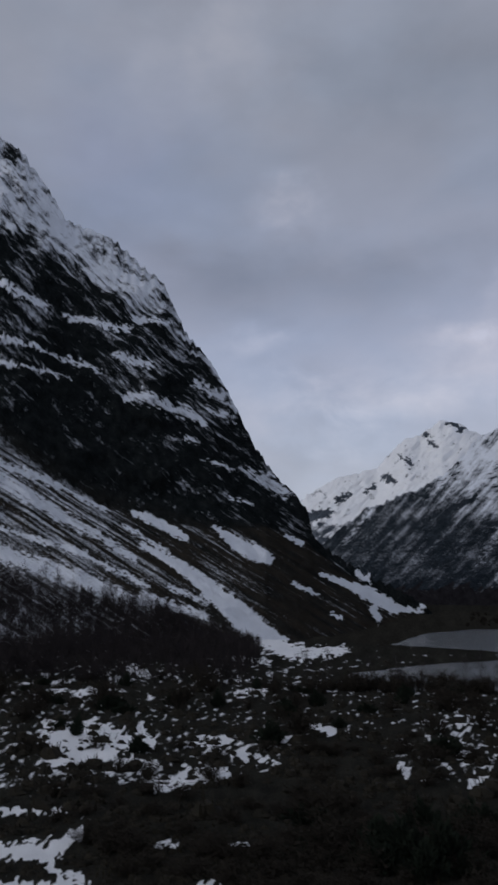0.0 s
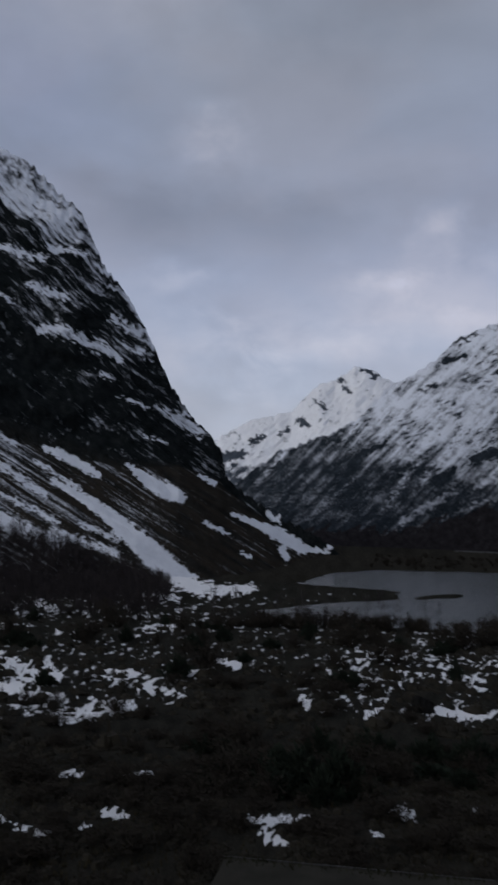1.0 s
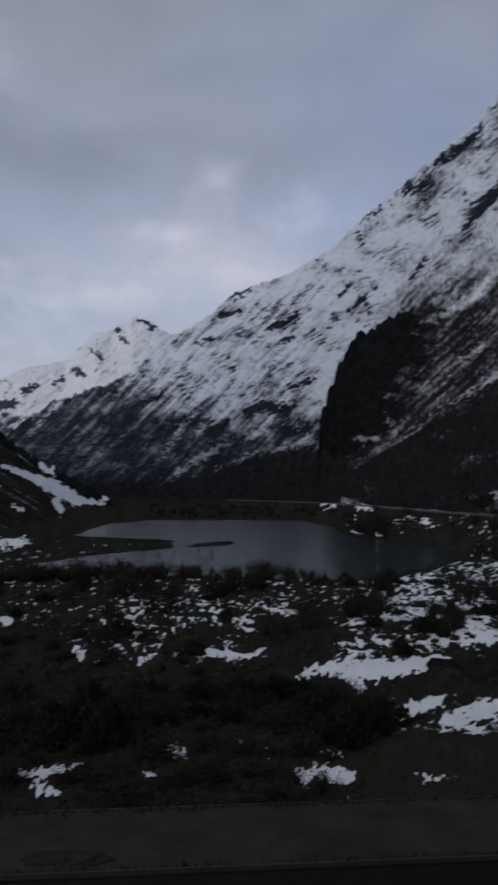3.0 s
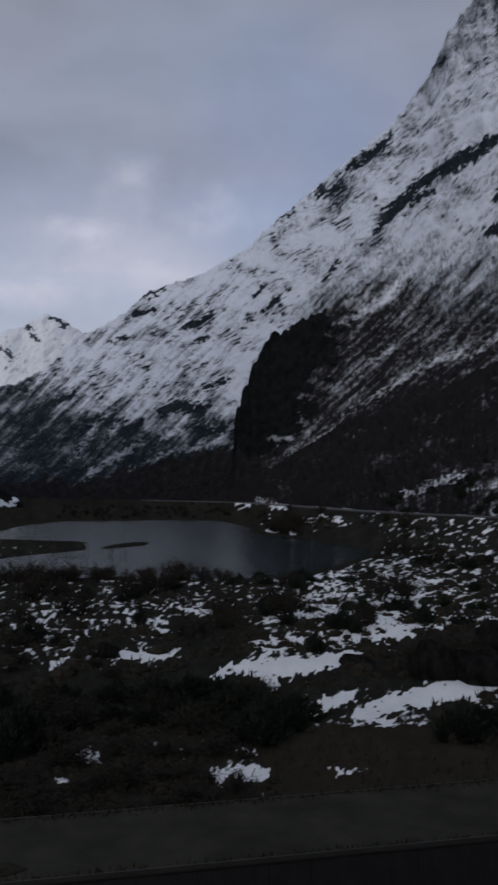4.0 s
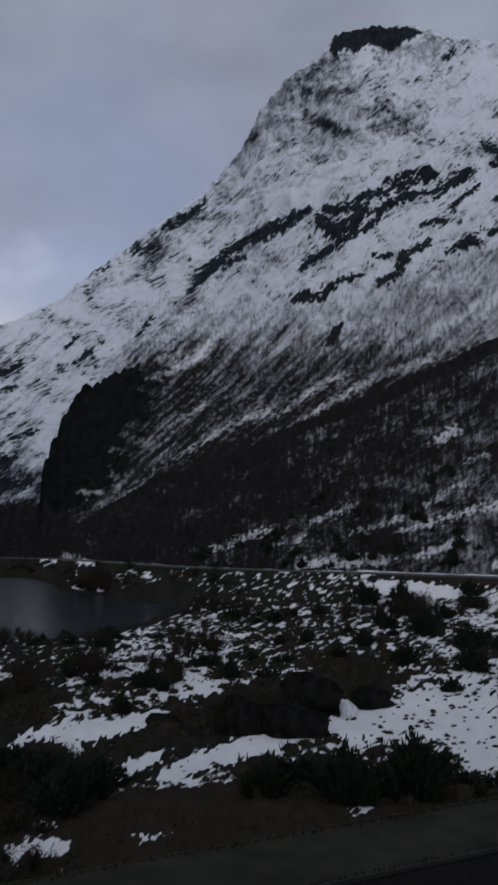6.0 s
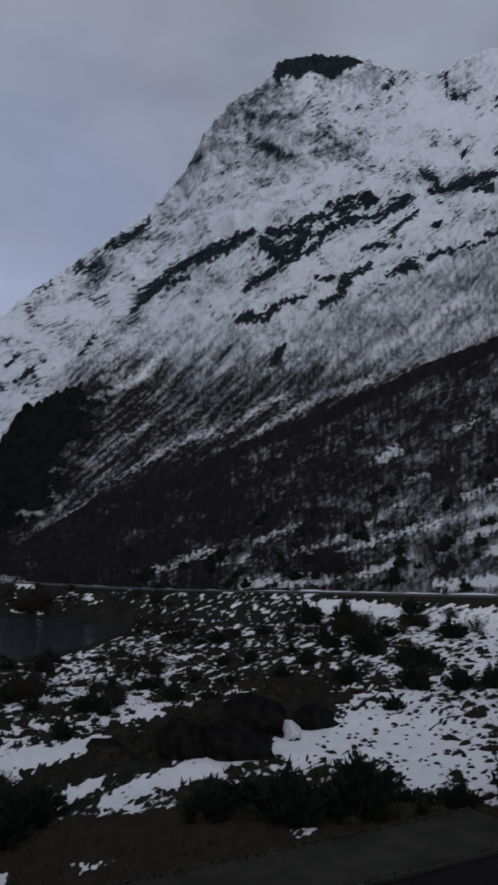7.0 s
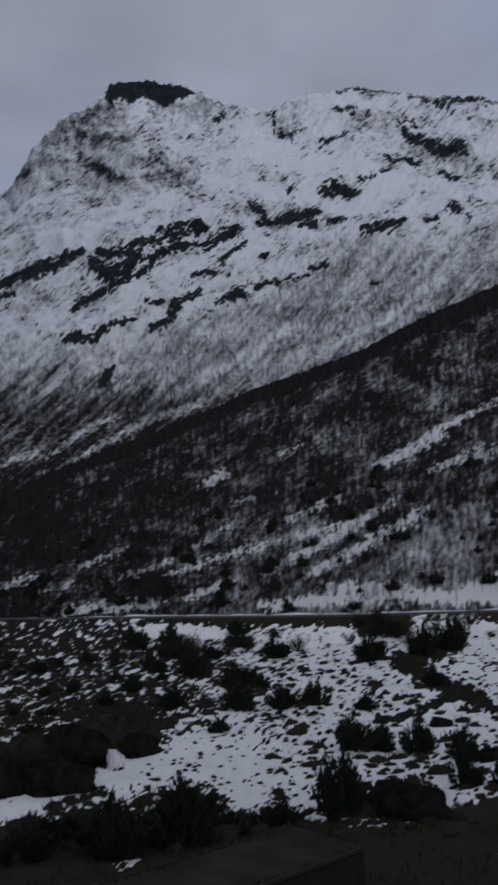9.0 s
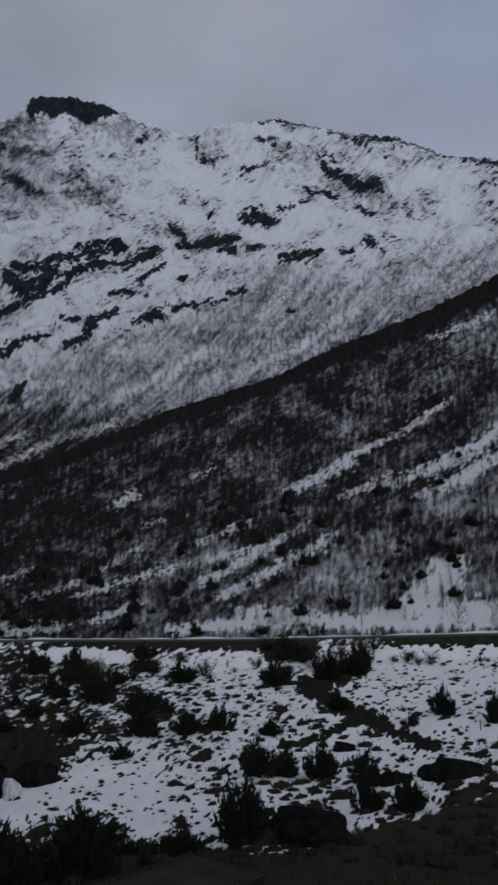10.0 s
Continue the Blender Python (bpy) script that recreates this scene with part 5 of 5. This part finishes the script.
wood("birch_wood", "bare birch wood at the foot of the scree", left_land,
     lambda a, e, v: (a > -40) * (e > -5.4) * (1 - step(-0.6, 1.0, e - level(a, [(-40, 1.0), (-34, 0.9), (-26, -0.6), (-22, -1.9), (-18.4, -3.4), (-13.4, -4.3), (-9, -3.6), (-4, -2.6)]))) * (a < -16.5), 1500, 2.5, 5, TALL, 1.3)


# ---- heath ----
def dome(seed):
    r = np.random.default_rng(seed)
    verts, faces = [(0, 0, 0.36)], []
    for k, (w, h) in enumerate(((0.24, 0.3), (0.44, 0.08), (0.5, -0.15))):
        for j in range(7):
            th = 2 * math.pi * j / 7 + 0.3 * k
            q = w * r.uniform(0.75, 1.25)
            verts.append((q * math.cos(th), q * math.sin(th), h * r.uniform(0.7, 1.3)))
    for j in range(7):
        n = (j + 1) % 7
        faces.append((0, 1 + j, 1 + n))
        for k in (0, 1):
            a, b, c, d = 1 + 7 * k + j, 1 + 7 * k + n, 8 + 7 * k + n, 8 + 7 * k + j
            faces += [(a, d, c), (a, c, b)]
    for _ in range(14):
        th, q = r.uniform(0, 6.28), r.uniform(0, 0.62)
        blade((q * math.cos(th), q * math.sin(th), 0.1), (1.35 * q * math.cos(th), 1.35 * q * math.sin(th), r.uniform(0.3, 0.7)), 0.1, v2 := [], f2 := [], th)
        i = len(verts)
        verts += [tuple(p) for p in v2]
        faces.append((i, i + 1, i + 2))
    return np.array(verts, float), np.array(faces)


def scatter(count, az0, az1, d0, d1, keep, power=1.0):
    """Spots on the heath, thinned by keep."""
    out = []
    while len(out) < count:
        az = rng.uniform(az0, az1, 4000)
        d = d0 * (d1 / d0) ** (rng.uniform(0, 1, 4000) ** power)
        x, y = d * np.sin(np.radians(az)), d * np.cos(np.radians(az))
        ok = (rng.uniform(0, 1, 4000) < keep(x, y, az, d)) & (shore(x, y, plan(LAKE)) > 3) & (stroke(x, y, plan(ROAD), 6.0) <= 0)
        x, y = x[ok], y[ok]
        z = ground_height(x, y)
        ok = ribbons((np.degrees(np.arctan2(x, y)), -np.degrees(np.arctan2(EYE - z, np.hypot(x, y)))), BANK_WEST + BANK_MIDDLE + SNOWFIELDS) < -0.5
        out += list(zip(x[ok], y[ok], z[ok]))
    return np.array(out[:count])


def flat_wood():
    p = scatter(900, -37, -16, 100, 170, lambda x, y, az, d: np.clip(0.5 + fbm(x / 20, y / 20, 149, 2), 0, 1), 0.8)
    ob = new("birch_wood", planted("birch_wood", TALL, p, rng.uniform(1.8, 4, len(p)), mat_twig, 1.4))
    return tagged(ob, "bare birch wood on the flat below the scree", "trees", kind="stuff")


flat_wood()
DOMES = [dome(60 + k) for k in range(8)]


def rows_at(az, d):
    return along(az, -np.degrees(np.arctan2(EYE - 4.3, d)), 24, 0.9, 0.22, 98, 4, 0.6)


def facing(name, forms, spots, sizes, mat):
    """As planted, but each plant lies across the line of sight."""
    V, F, base = [], [], 0
    for (x, y, z), h in zip(spots, sizes):
        v, f = forms[int(rng.integers(len(forms)))]
        th = -math.atan2(x, y) + rng.normal(0, 0.35)
        c, s = math.cos(th) * h, math.sin(th) * h
        V.append(np.column_stack([x + v[:, 0] * c - v[:, 1] * s, y + v[:, 0] * s + v[:, 1] * c, z + v[:, 2] * h]))
        F.append(f + base)
        base += len(v)
    return mesh_of(name, np.concatenate(V), np.concatenate(F), mat)


def heather():
    p = scatter(2700, 24, 68, 27, 128, lambda x, y, az, d: np.clip(0.3 - 1.1 * rows_at(az, d) + 0.3 * fbm(x / 5, y / 5, 151, 3), 0, 1) * (1 - 0.45 * step(34, 44, az)) * (0.55 + 0.45 * step(50, 65, d)))
    q = scatter(2600, -36, 12, 26, 160, lambda x, y, az, d: np.clip(0.5 + 0.9 * fbm(x / 4, y / 4, 153, 3), 0, 1))
    q = np.concatenate([q, scatter(1700, -36, 13, 17, 34, lambda x, y, az, d: np.clip(0.6 + 0.9 * fbm(x / 3, y / 3, 159, 3), 0, 1))])
    m = scatter(2400, 9, 40, 36, 260, lambda x, y, az, d: np.clip(0.3 - 1.0 * rows_at(az, d) + 0.6 * fbm(x / 6, y / 6, 157, 3), 0, 1) * (1 - 0.7 * (az > 34)))
    tufts = planted("heather", DOMES, q, np.clip(rng.lognormal(-1.0, 0.6, len(q)), 0.12, np.where(np.hypot(q[:, 0], q[:, 1]) < 34, 0.36, 1.6)), mat_heather, 1.15)
    tagged(new("heather", tufts), "dark heather and bilberry scrub on the flat", "heather", kind="stuff")
    az, d = rng.uniform(29, 43, 170), rng.uniform(36, 58, 170)
    x, y = d * np.sin(np.radians(az)), d * np.cos(np.radians(az))
    size = np.concatenate([rng.lognormal(-1.15, 0.55, len(p) + len(m)) * 0.95, rng.uniform(0.12, 0.3, 170)])
    p = np.concatenate([p, m, np.column_stack([x, y, ground_height(x, y)])])
    forms = []
    for v, f in DOMES:
        v = v * np.array((1.35, 0.9, 1.0))
        v[:, 2] += 0.2 * v[:, 0]
        forms.append((v, f))
    me = facing("heather", forms, p, np.clip(size, 0.12, 1.5), mat_heather)
    ob = new("heather", me)
    return tagged(ob, "dark heather tussocks poking through the snow", "heather", kind="stuff")


heather()


def tuft(seed):
    r = np.random.default_rng(seed)
    verts, faces = [], []
    for _ in range(7):
        th, q = r.uniform(0, 6.28), r.uniform(0.1, 0.5)
        blade((0.15 * q * math.cos(th), 0.15 * q * math.sin(th), -0.05), (q * math.cos(th), q * math.sin(th), r.uniform(0.4, 1)), 0.09, verts, faces, th)
    return np.array(verts), np.array(faces)


def dead_grass():
    p = scatter(6000, -36, 68, 13.5, 33, lambda x, y, az, d: np.clip(0.6 + fbm(x / 3, y / 3, 155, 3), 0, 1))
    p = p[~((p[:, 0] > -3.2) & (p[:, 0] < 12.7) & (p[:, 1] > 10.5) & (p[:, 1] < 13.4))]
    ob = new("grass", planted("grass", [tuft(80 + k) for k in range(6)], p, rng.uniform(0.1, 0.26, len(p)), mat_grass))
    return tagged(ob, "dead brown grass on the bank", "grass", kind="stuff")


dead_grass()

# x, y, width, height
JUNIPERS = [
    (34.2, 27.1, 1.84, 1.8), (33.5, 23.7, 1.58, 1.6), (55.9, 32.3, 2.04, 2.0), (28.6, 20.4, 1.3, 1.5), (29.0, 18.5, 1.4, 1.5), (32.2, 29.4, 2.3, 2.0), (33.4, 28.6, 1.6, 1.6),
    (53.3, 26.7, 1.67, 1.9), (38.4, 46.3, 2.96, 1.7), (40.4, 43.7, 2.4, 1.8), (42.5, 42.2, 2.0, 2.0), (71.9, 112, 5.0, 3.8), (72.8, 103, 4.2, 4.0), (50.9, 68.3, 3.4, 2.8),
    (48.2, 57.6, 3.6, 2.3), (68.5, 59.5, 4.2, 3.0), (31.4, 39.6, 1.4, 1.0), (82.2, 58.8, 3.9, 3.2), (75.4, 57.3, 3.2, 3.2), (88.8, 74.0, 4.6, 3.0), (22.3, 21.4, 2.1, 2.4),
    (12.0, 24.9, 2.13, 1.16), (13.9, 23.1, 2.46, 1.7), (16.4, 22.9, 2.76, 1.88), (18.6, 25.4, 2.6, 1.4)]
TUSSOCKS = [
    (66.3, 94.1, 3.7, 3.7), (68.2, 74.7, 4.4, 2.4), (56.6, 75.4, 4.1, 2.2), (92.2, 64.8, 3.6, 2.6), (76.4, 91.4, 3.8, 2.5), (80.2, 95.6, 4, 2.6), (35.5, 20.8, 1.6, 0.7),
    (54.6, 41, 2.2, 1.4), (42.7, 37.7, 1.8, 1.1), (66.1, 84, 2.9, 2), (48.9, 98.1, 3, 2), (43.9, 68.6, 2.2, 1.5), (41, 63.9, 2, 1.4), (46.9, 53.2, 1.9, 1.2),
    (54.5, 79.6, 2.3, 1.8), (48.1, 110.6, 3.2, 2), (35, 58.6, 1.7, 1.1), (56.5, 84.4, 2.2, 1.7), (40.5, 73.9, 1.8, 1.4), (36, 71, 1.7, 1.1), (49.8, 31.4, 1.4, 0.7),
    (29.2, 63.1, 1.3, 0.9), (22.7, 51.3, 1, 0.7), (39.6, 25.5, 0.8, 0.4)]
BOULDERS = [
    (24.2, 19.6, 3.2, 1.35), (15.6, 35.0, 2.15, 2.02), (17.7, 34.0, 3.23, 1.48), (22.2, 40.5, 3.9, 2.3), (25.4, 39.0, 2.29, 1.47), (41.2, 30.7, 1.44, 0.65),
    (36.0, 20.6, 3.3, 1.1), (1.1, 44.8, 1.26, 0.94), (42.8, 38.1, 1.37, 0.72), (34.1, 22.5, 1.72, 0.57), (12.9, 38.2, 1.70, 0.71)]


def juniper_form(seed):
    """A juniper one metre wide and tall: upswept sprays of needles round a few stems."""
    r = np.random.default_rng(seed)
    verts, faces, stems, sf = [], [], [], []
    for _ in range(46):
        th, q = r.uniform(0, 6.28), 0.52 * r.uniform(0.0, 1.0) ** 0.7
        top = np.array((q * math.cos(th), q * math.sin(th), (1.08 - 1.45 * q) * r.uniform(0.55, 1.05) + 0.06))
        foot = np.array((0.5 * top[0], 0.5 * top[1], 0.0))
        blade(foot, top, 0.02, stems, sf, th)
        for _ in range(30):
            f = r.uniform(0.0, 1.0) ** 0.8
            c = foot + (top - foot) * f + r.normal(0, 0.03, 3)
            d = c + (top - foot) * 0.1 + r.normal(0, 0.025, 3) + np.array((0.03 * math.cos(th), 0.03 * math.sin(th), 0.075))
            blade(c, d, 0.05, verts, faces, r.uniform(0, 6))
    return (np.array(verts), np.array(faces)), (np.array(stems), np.array(sf))


def juniper(seed):
    (v, f), (sv, sf) = juniper_form(seed)
    thing = new("juniper_bush")
    for name, vv, ff, mat in (("foliage", v, f, mat_needle), ("stem", sv, sf, mat_brush)):
        ob = new(name, mesh_of(name, vv, ff, mat, False))
        ob.parent = thing
    return tagged(thing, "dark green juniper bush with upswept twigs", "bush", "junipers on the heath")


def set_bushes():
    firsts = [juniper(200 + k) for k in range(5)]
    belt = scatter(46, -13, 15, 25.5, 35, lambda x, y, az, d: 0.8 + 0 * az, 1.1)
    far = scatter(26, 10, 36, 45, 120, lambda x, y, az, d: np.clip(0.2 + fbm(x / 12, y / 12, 161, 2), 0, 1))
    mid = scatter(40, -36, 16, 45, 108, lambda x, y, az, d: np.clip(0.4 + fbm(x / 9, y / 9, 163, 2), 0, 1))
    rise = scatter(30, 23.5, 30.5, 38, 46, lambda x, y, az, d: 1 + 0 * az)
    row = scatter(9, 24, 44, 28.5, 30.5, lambda x, y, az, d: 1 + 0 * az)
    spots = [(x, y, w, h) for x, y, w, h in JUNIPERS + TUSSOCKS] + [(x, y, rng.uniform(1.8, 2.6), rng.uniform(0.7, 1.1)) for x, y, _ in row]
    spots += [(x, y, rng.uniform(1.6, 3.0), rng.uniform(0.5, 1.0)) for x, y, _ in rise]
    spots += [(x + w * rng.uniform(-0.35, 0.35), y + w * rng.uniform(-0.35, 0.35), w * 0.6, h * rng.uniform(0.5, 0.8)) for x, y, w, h in JUNIPERS]
    spots += [(x, y, rng.uniform(1.2, 2.6), rng.uniform(0.6, 1.3)) for x, y, _ in belt]
    spots += [(x, y, rng.uniform(1.0, 2.6), rng.uniform(0.7, 1.6)) for x, y, _ in np.concatenate([far, mid])]
    for k, (x, y, w, h) in enumerate(spots):
        z = float(ground_height(np.array([x]), np.array([y]))[0])
        ob = firsts[k] if k < len(firsts) else copy_thing(firsts[k % len(firsts)], Matrix())
        ob.location, ob.rotation_euler, ob.scale = (x, y, z - 0.06), (0, 0, rng.uniform(0, 6.28)), (w, w, h)


set_bushes()
wood("juniper_scrub", "dark juniper scrub at the foot of the hill", hill_land,
     lambda a, e, v: (a > 20) * (a < 68) * step(0.004, 0.02, v) * (1 - step(0.12, 0.34, v)) * step(0.12, 0.4, fbm(a / 1.6, e / 1.0, 146, 3)), 170, 1.0, 2.6, [juniper_form(220 + k)[0] for k in range(4)], 1.3, mat_needle, "bushes")


def shrub_form(seed):
    """A bare shrub one metre tall and wide: many thin stems that fork."""
    r = np.random.default_rng(seed)
    verts, faces = [], []
    for _ in range(40):
        th, q = r.uniform(0, 6.28), r.uniform(0.05, 0.55)
        top = np.array((q * math.cos(th), q * math.sin(th), (1.05 - 0.9 * q * q) * r.uniform(0.6, 1.05)))
        foot = np.array((0.15 * top[0], 0.15 * top[1], 0.0))
        blade(foot, top, 0.018, verts, faces, th)
        for _ in range(14):
            f = r.uniform(0.25, 1.0)
            c = foot + (top - foot) * f
            d = c + r.normal(0, 0.09, 3) + np.array((0, 0, 0.09))
            blade(c, d, 0.022, verts, faces, r.uniform(0, 6))
    return np.array(verts), np.array(faces)


def set_shrubs():
    firsts = []
    for k in range(4):
        ob = new("shrub", mesh_of("shrub", *shrub_form(260 + k), mat_brush, False))
        firsts.append(tagged(ob, "bare brown leafless shrub thicket on the heath", "shrub", "bare shrubs"))
    belt = scatter(40, -14, 14, 26, 36, lambda x, y, az, d: 0.8 + 0 * az, 1.1)
    low = scatter(98, -36, 6, 26, 52, lambda x, y, az, d: np.clip(0.5 + fbm(x / 6, y / 6, 167, 2), 0.05, 1))
    bank = scatter(112, -36, 13, 17, 27, lambda x, y, az, d: 0.8 + 0 * az)
    clump = scatter(16, 11.2, 14.6, 200, 226, lambda x, y, az, d: 1 + 0 * az)
    mid = scatter(90, -36, 24, 50, 110, lambda x, y, az, d: np.clip(0.35 + fbm(x / 9, y / 9, 165, 2), 0, 1))
    edge = [place(az + 0.8 * math.sin(2.3 * az), 105 + rng.uniform(-4, 3.5), 0) for az in np.concatenate([rng.uniform(-12, 9, 90), rng.uniform(-11, -1, 70)])]
    foot = np.concatenate([scatter(60, 22, 67, 108, 124, lambda x, y, az, d: 0.6 + 0 * az), scatter(200, 9.5, 25, 135, 330, lambda x, y, az, d: 0.7 + 0 * az), scatter(150, -2, 12, 325, 420, lambda x, y, az, d: 0.7 + 0 * az)])
    rise = scatter(22, 22.5, 30.5, 38, 46, lambda x, y, az, d: 1 + 0 * az)
    spots = [(x, y, rng.uniform(1.2, 2.6), rng.uniform(0.6, 1.3)) for x, y, _ in belt] + [(x, y, rng.uniform(1.4, 2.6), rng.uniform(0.7, 1.4)) for x, y, _ in rise]
    spots += [(x, y, rng.uniform(1.0, 2.4), rng.uniform(0.4, 0.9)) for x, y, _ in low] + [(x, y, rng.uniform(0.9, 2.1), rng.uniform(0.3, 0.75)) for x, y, _ in bank] + [(x, y, rng.uniform(4, 7), rng.uniform(2.5, 4.5)) for x, y, _ in clump]
    far = [(x, y) for x, y, _ in np.concatenate([foot, mid])] + [(x, y) for x, y, _ in edge]
    fx, fy = np.array(far).T
    rim = planted("shrub_thicket", [shrub_form(270 + k) for k in range(4)], np.column_stack([fx, fy, ground_height(fx, fy) - 0.06]), np.clip(rng.lognormal(0.2, 0.45, len(far)), 0.5, 2.8), mat_brush, 1.7)
    tagged(new("shrub_thicket", rim), "bare dark shrub thicket along the shore and the road", "shrubs", kind="stuff")
    for k, (x, y, w, h) in enumerate(spots):
        z = float(ground_height(np.array([x]), np.array([y]))[0])
        ob = firsts[k] if k < len(firsts) else copy_thing(firsts[k % len(firsts)], Matrix())
        ob.location, ob.rotation_euler, ob.scale = (x, y, z - 0.06), (0, 0, rng.uniform(0, 6.28)), (w, w, h)


set_shrubs()


def boulder(x, y, w, h, seed, mat, label):
    bm = bmesh.new()
    bmesh.ops.create_icosphere(bm, subdivisions=4, radius=1)
    for v in bm.verts:
        p = v.co.copy()
        k = 1 + 0.42 * noise.fractal(p * 1.3 + Vector((seed, 0, 0)), 0.75, 2.2, 6)
        for n in (Vector((0.6, -0.5, 0.6)), Vector((-0.8, -0.4, 0.3)), Vector((0.1, -0.9, -0.1)), Vector((0.2, 0.3, 0.95))):
            over = (p * k).dot(n.normalized()) - 0.72
            if over > 0:
                p = p - n.normalized() * over / k * 0.85
        v.co = p * k
        v.co.z = v.co.z if v.co.z > -0.4 else -0.4
    bm.normal_update()
    for f in bm.faces:
        f.smooth = True
    me = bpy.data.meshes.new("boulder")
    bm.to_mesh(me)
    bm.free()
    me.materials.append(mat)
    ob = new("boulder", me)
    z = float(ground_height(np.array([x]), np.array([y]))[0])
    ob.location, ob.scale, ob.rotation_euler = (x, y, z + 0.1 * h), (w / 2, w / 2.4, h * 0.85), (0, 0, -math.atan2(x, y))
    return tagged(ob, label, "boulder", "boulders on the heath")


for k, (x, y, w, h) in enumerate(BOULDERS):
    boulder(x, y, w, h, 3.7 * k, mat_stone, "large dark lichened boulder on the snowy heath" if w > 2.5 else "dark weathered boulder half buried in heath")
boulder(22.7, 37.2, 0.9, 1.15, 91.0, mat_pale, "pale snow-dusted boulder beside a dark bank")


# ---- birches by the shore and on the heath ----
def birch(x, y, h, seed):
    thing = new("birch_tree")
    z = float(ground_height(np.array([x]), np.array([y]))[0])
    thing.location, thing.scale = (x, y, z - 0.1), (h, h, h)
    v, f = birch_form(26, 7, seed, 0.012)
    for name, ff, mat in (("trunk", f[:12], mat_bark), ("crown", f[12:], mat_twig)):
        used = np.unique(ff)
        ob = new(name, mesh_of(name, v[used], np.searchsorted(used, ff), mat, False))
        ob.parent = thing
    return tagged(thing, "bare leafless birch on the heath", "tree", "scattered birches")


for k, (az, d, h) in enumerate([(-8.5, 104, 4.2), (-6.8, 102, 5.0), (-5.0, 103, 4.6), (-2.2, 103, 4.4), (-1.2, 104, 5.0), (-0.2, 103, 4.2), (1.8, 104, 4.4), (2.6, 105, 3.6), (5.5, 104, 2.6), (8.2, 104, 2.4),
                                (-11.5, 108, 5.0), (-13, 106, 5.5), (62.2, 33, 2.6), (64.0, 118, 7.0), (61.5, 121, 6.5)]):
    x, y, _ = place(az, d, 0)
    birch(x, y, h, 300 + k)
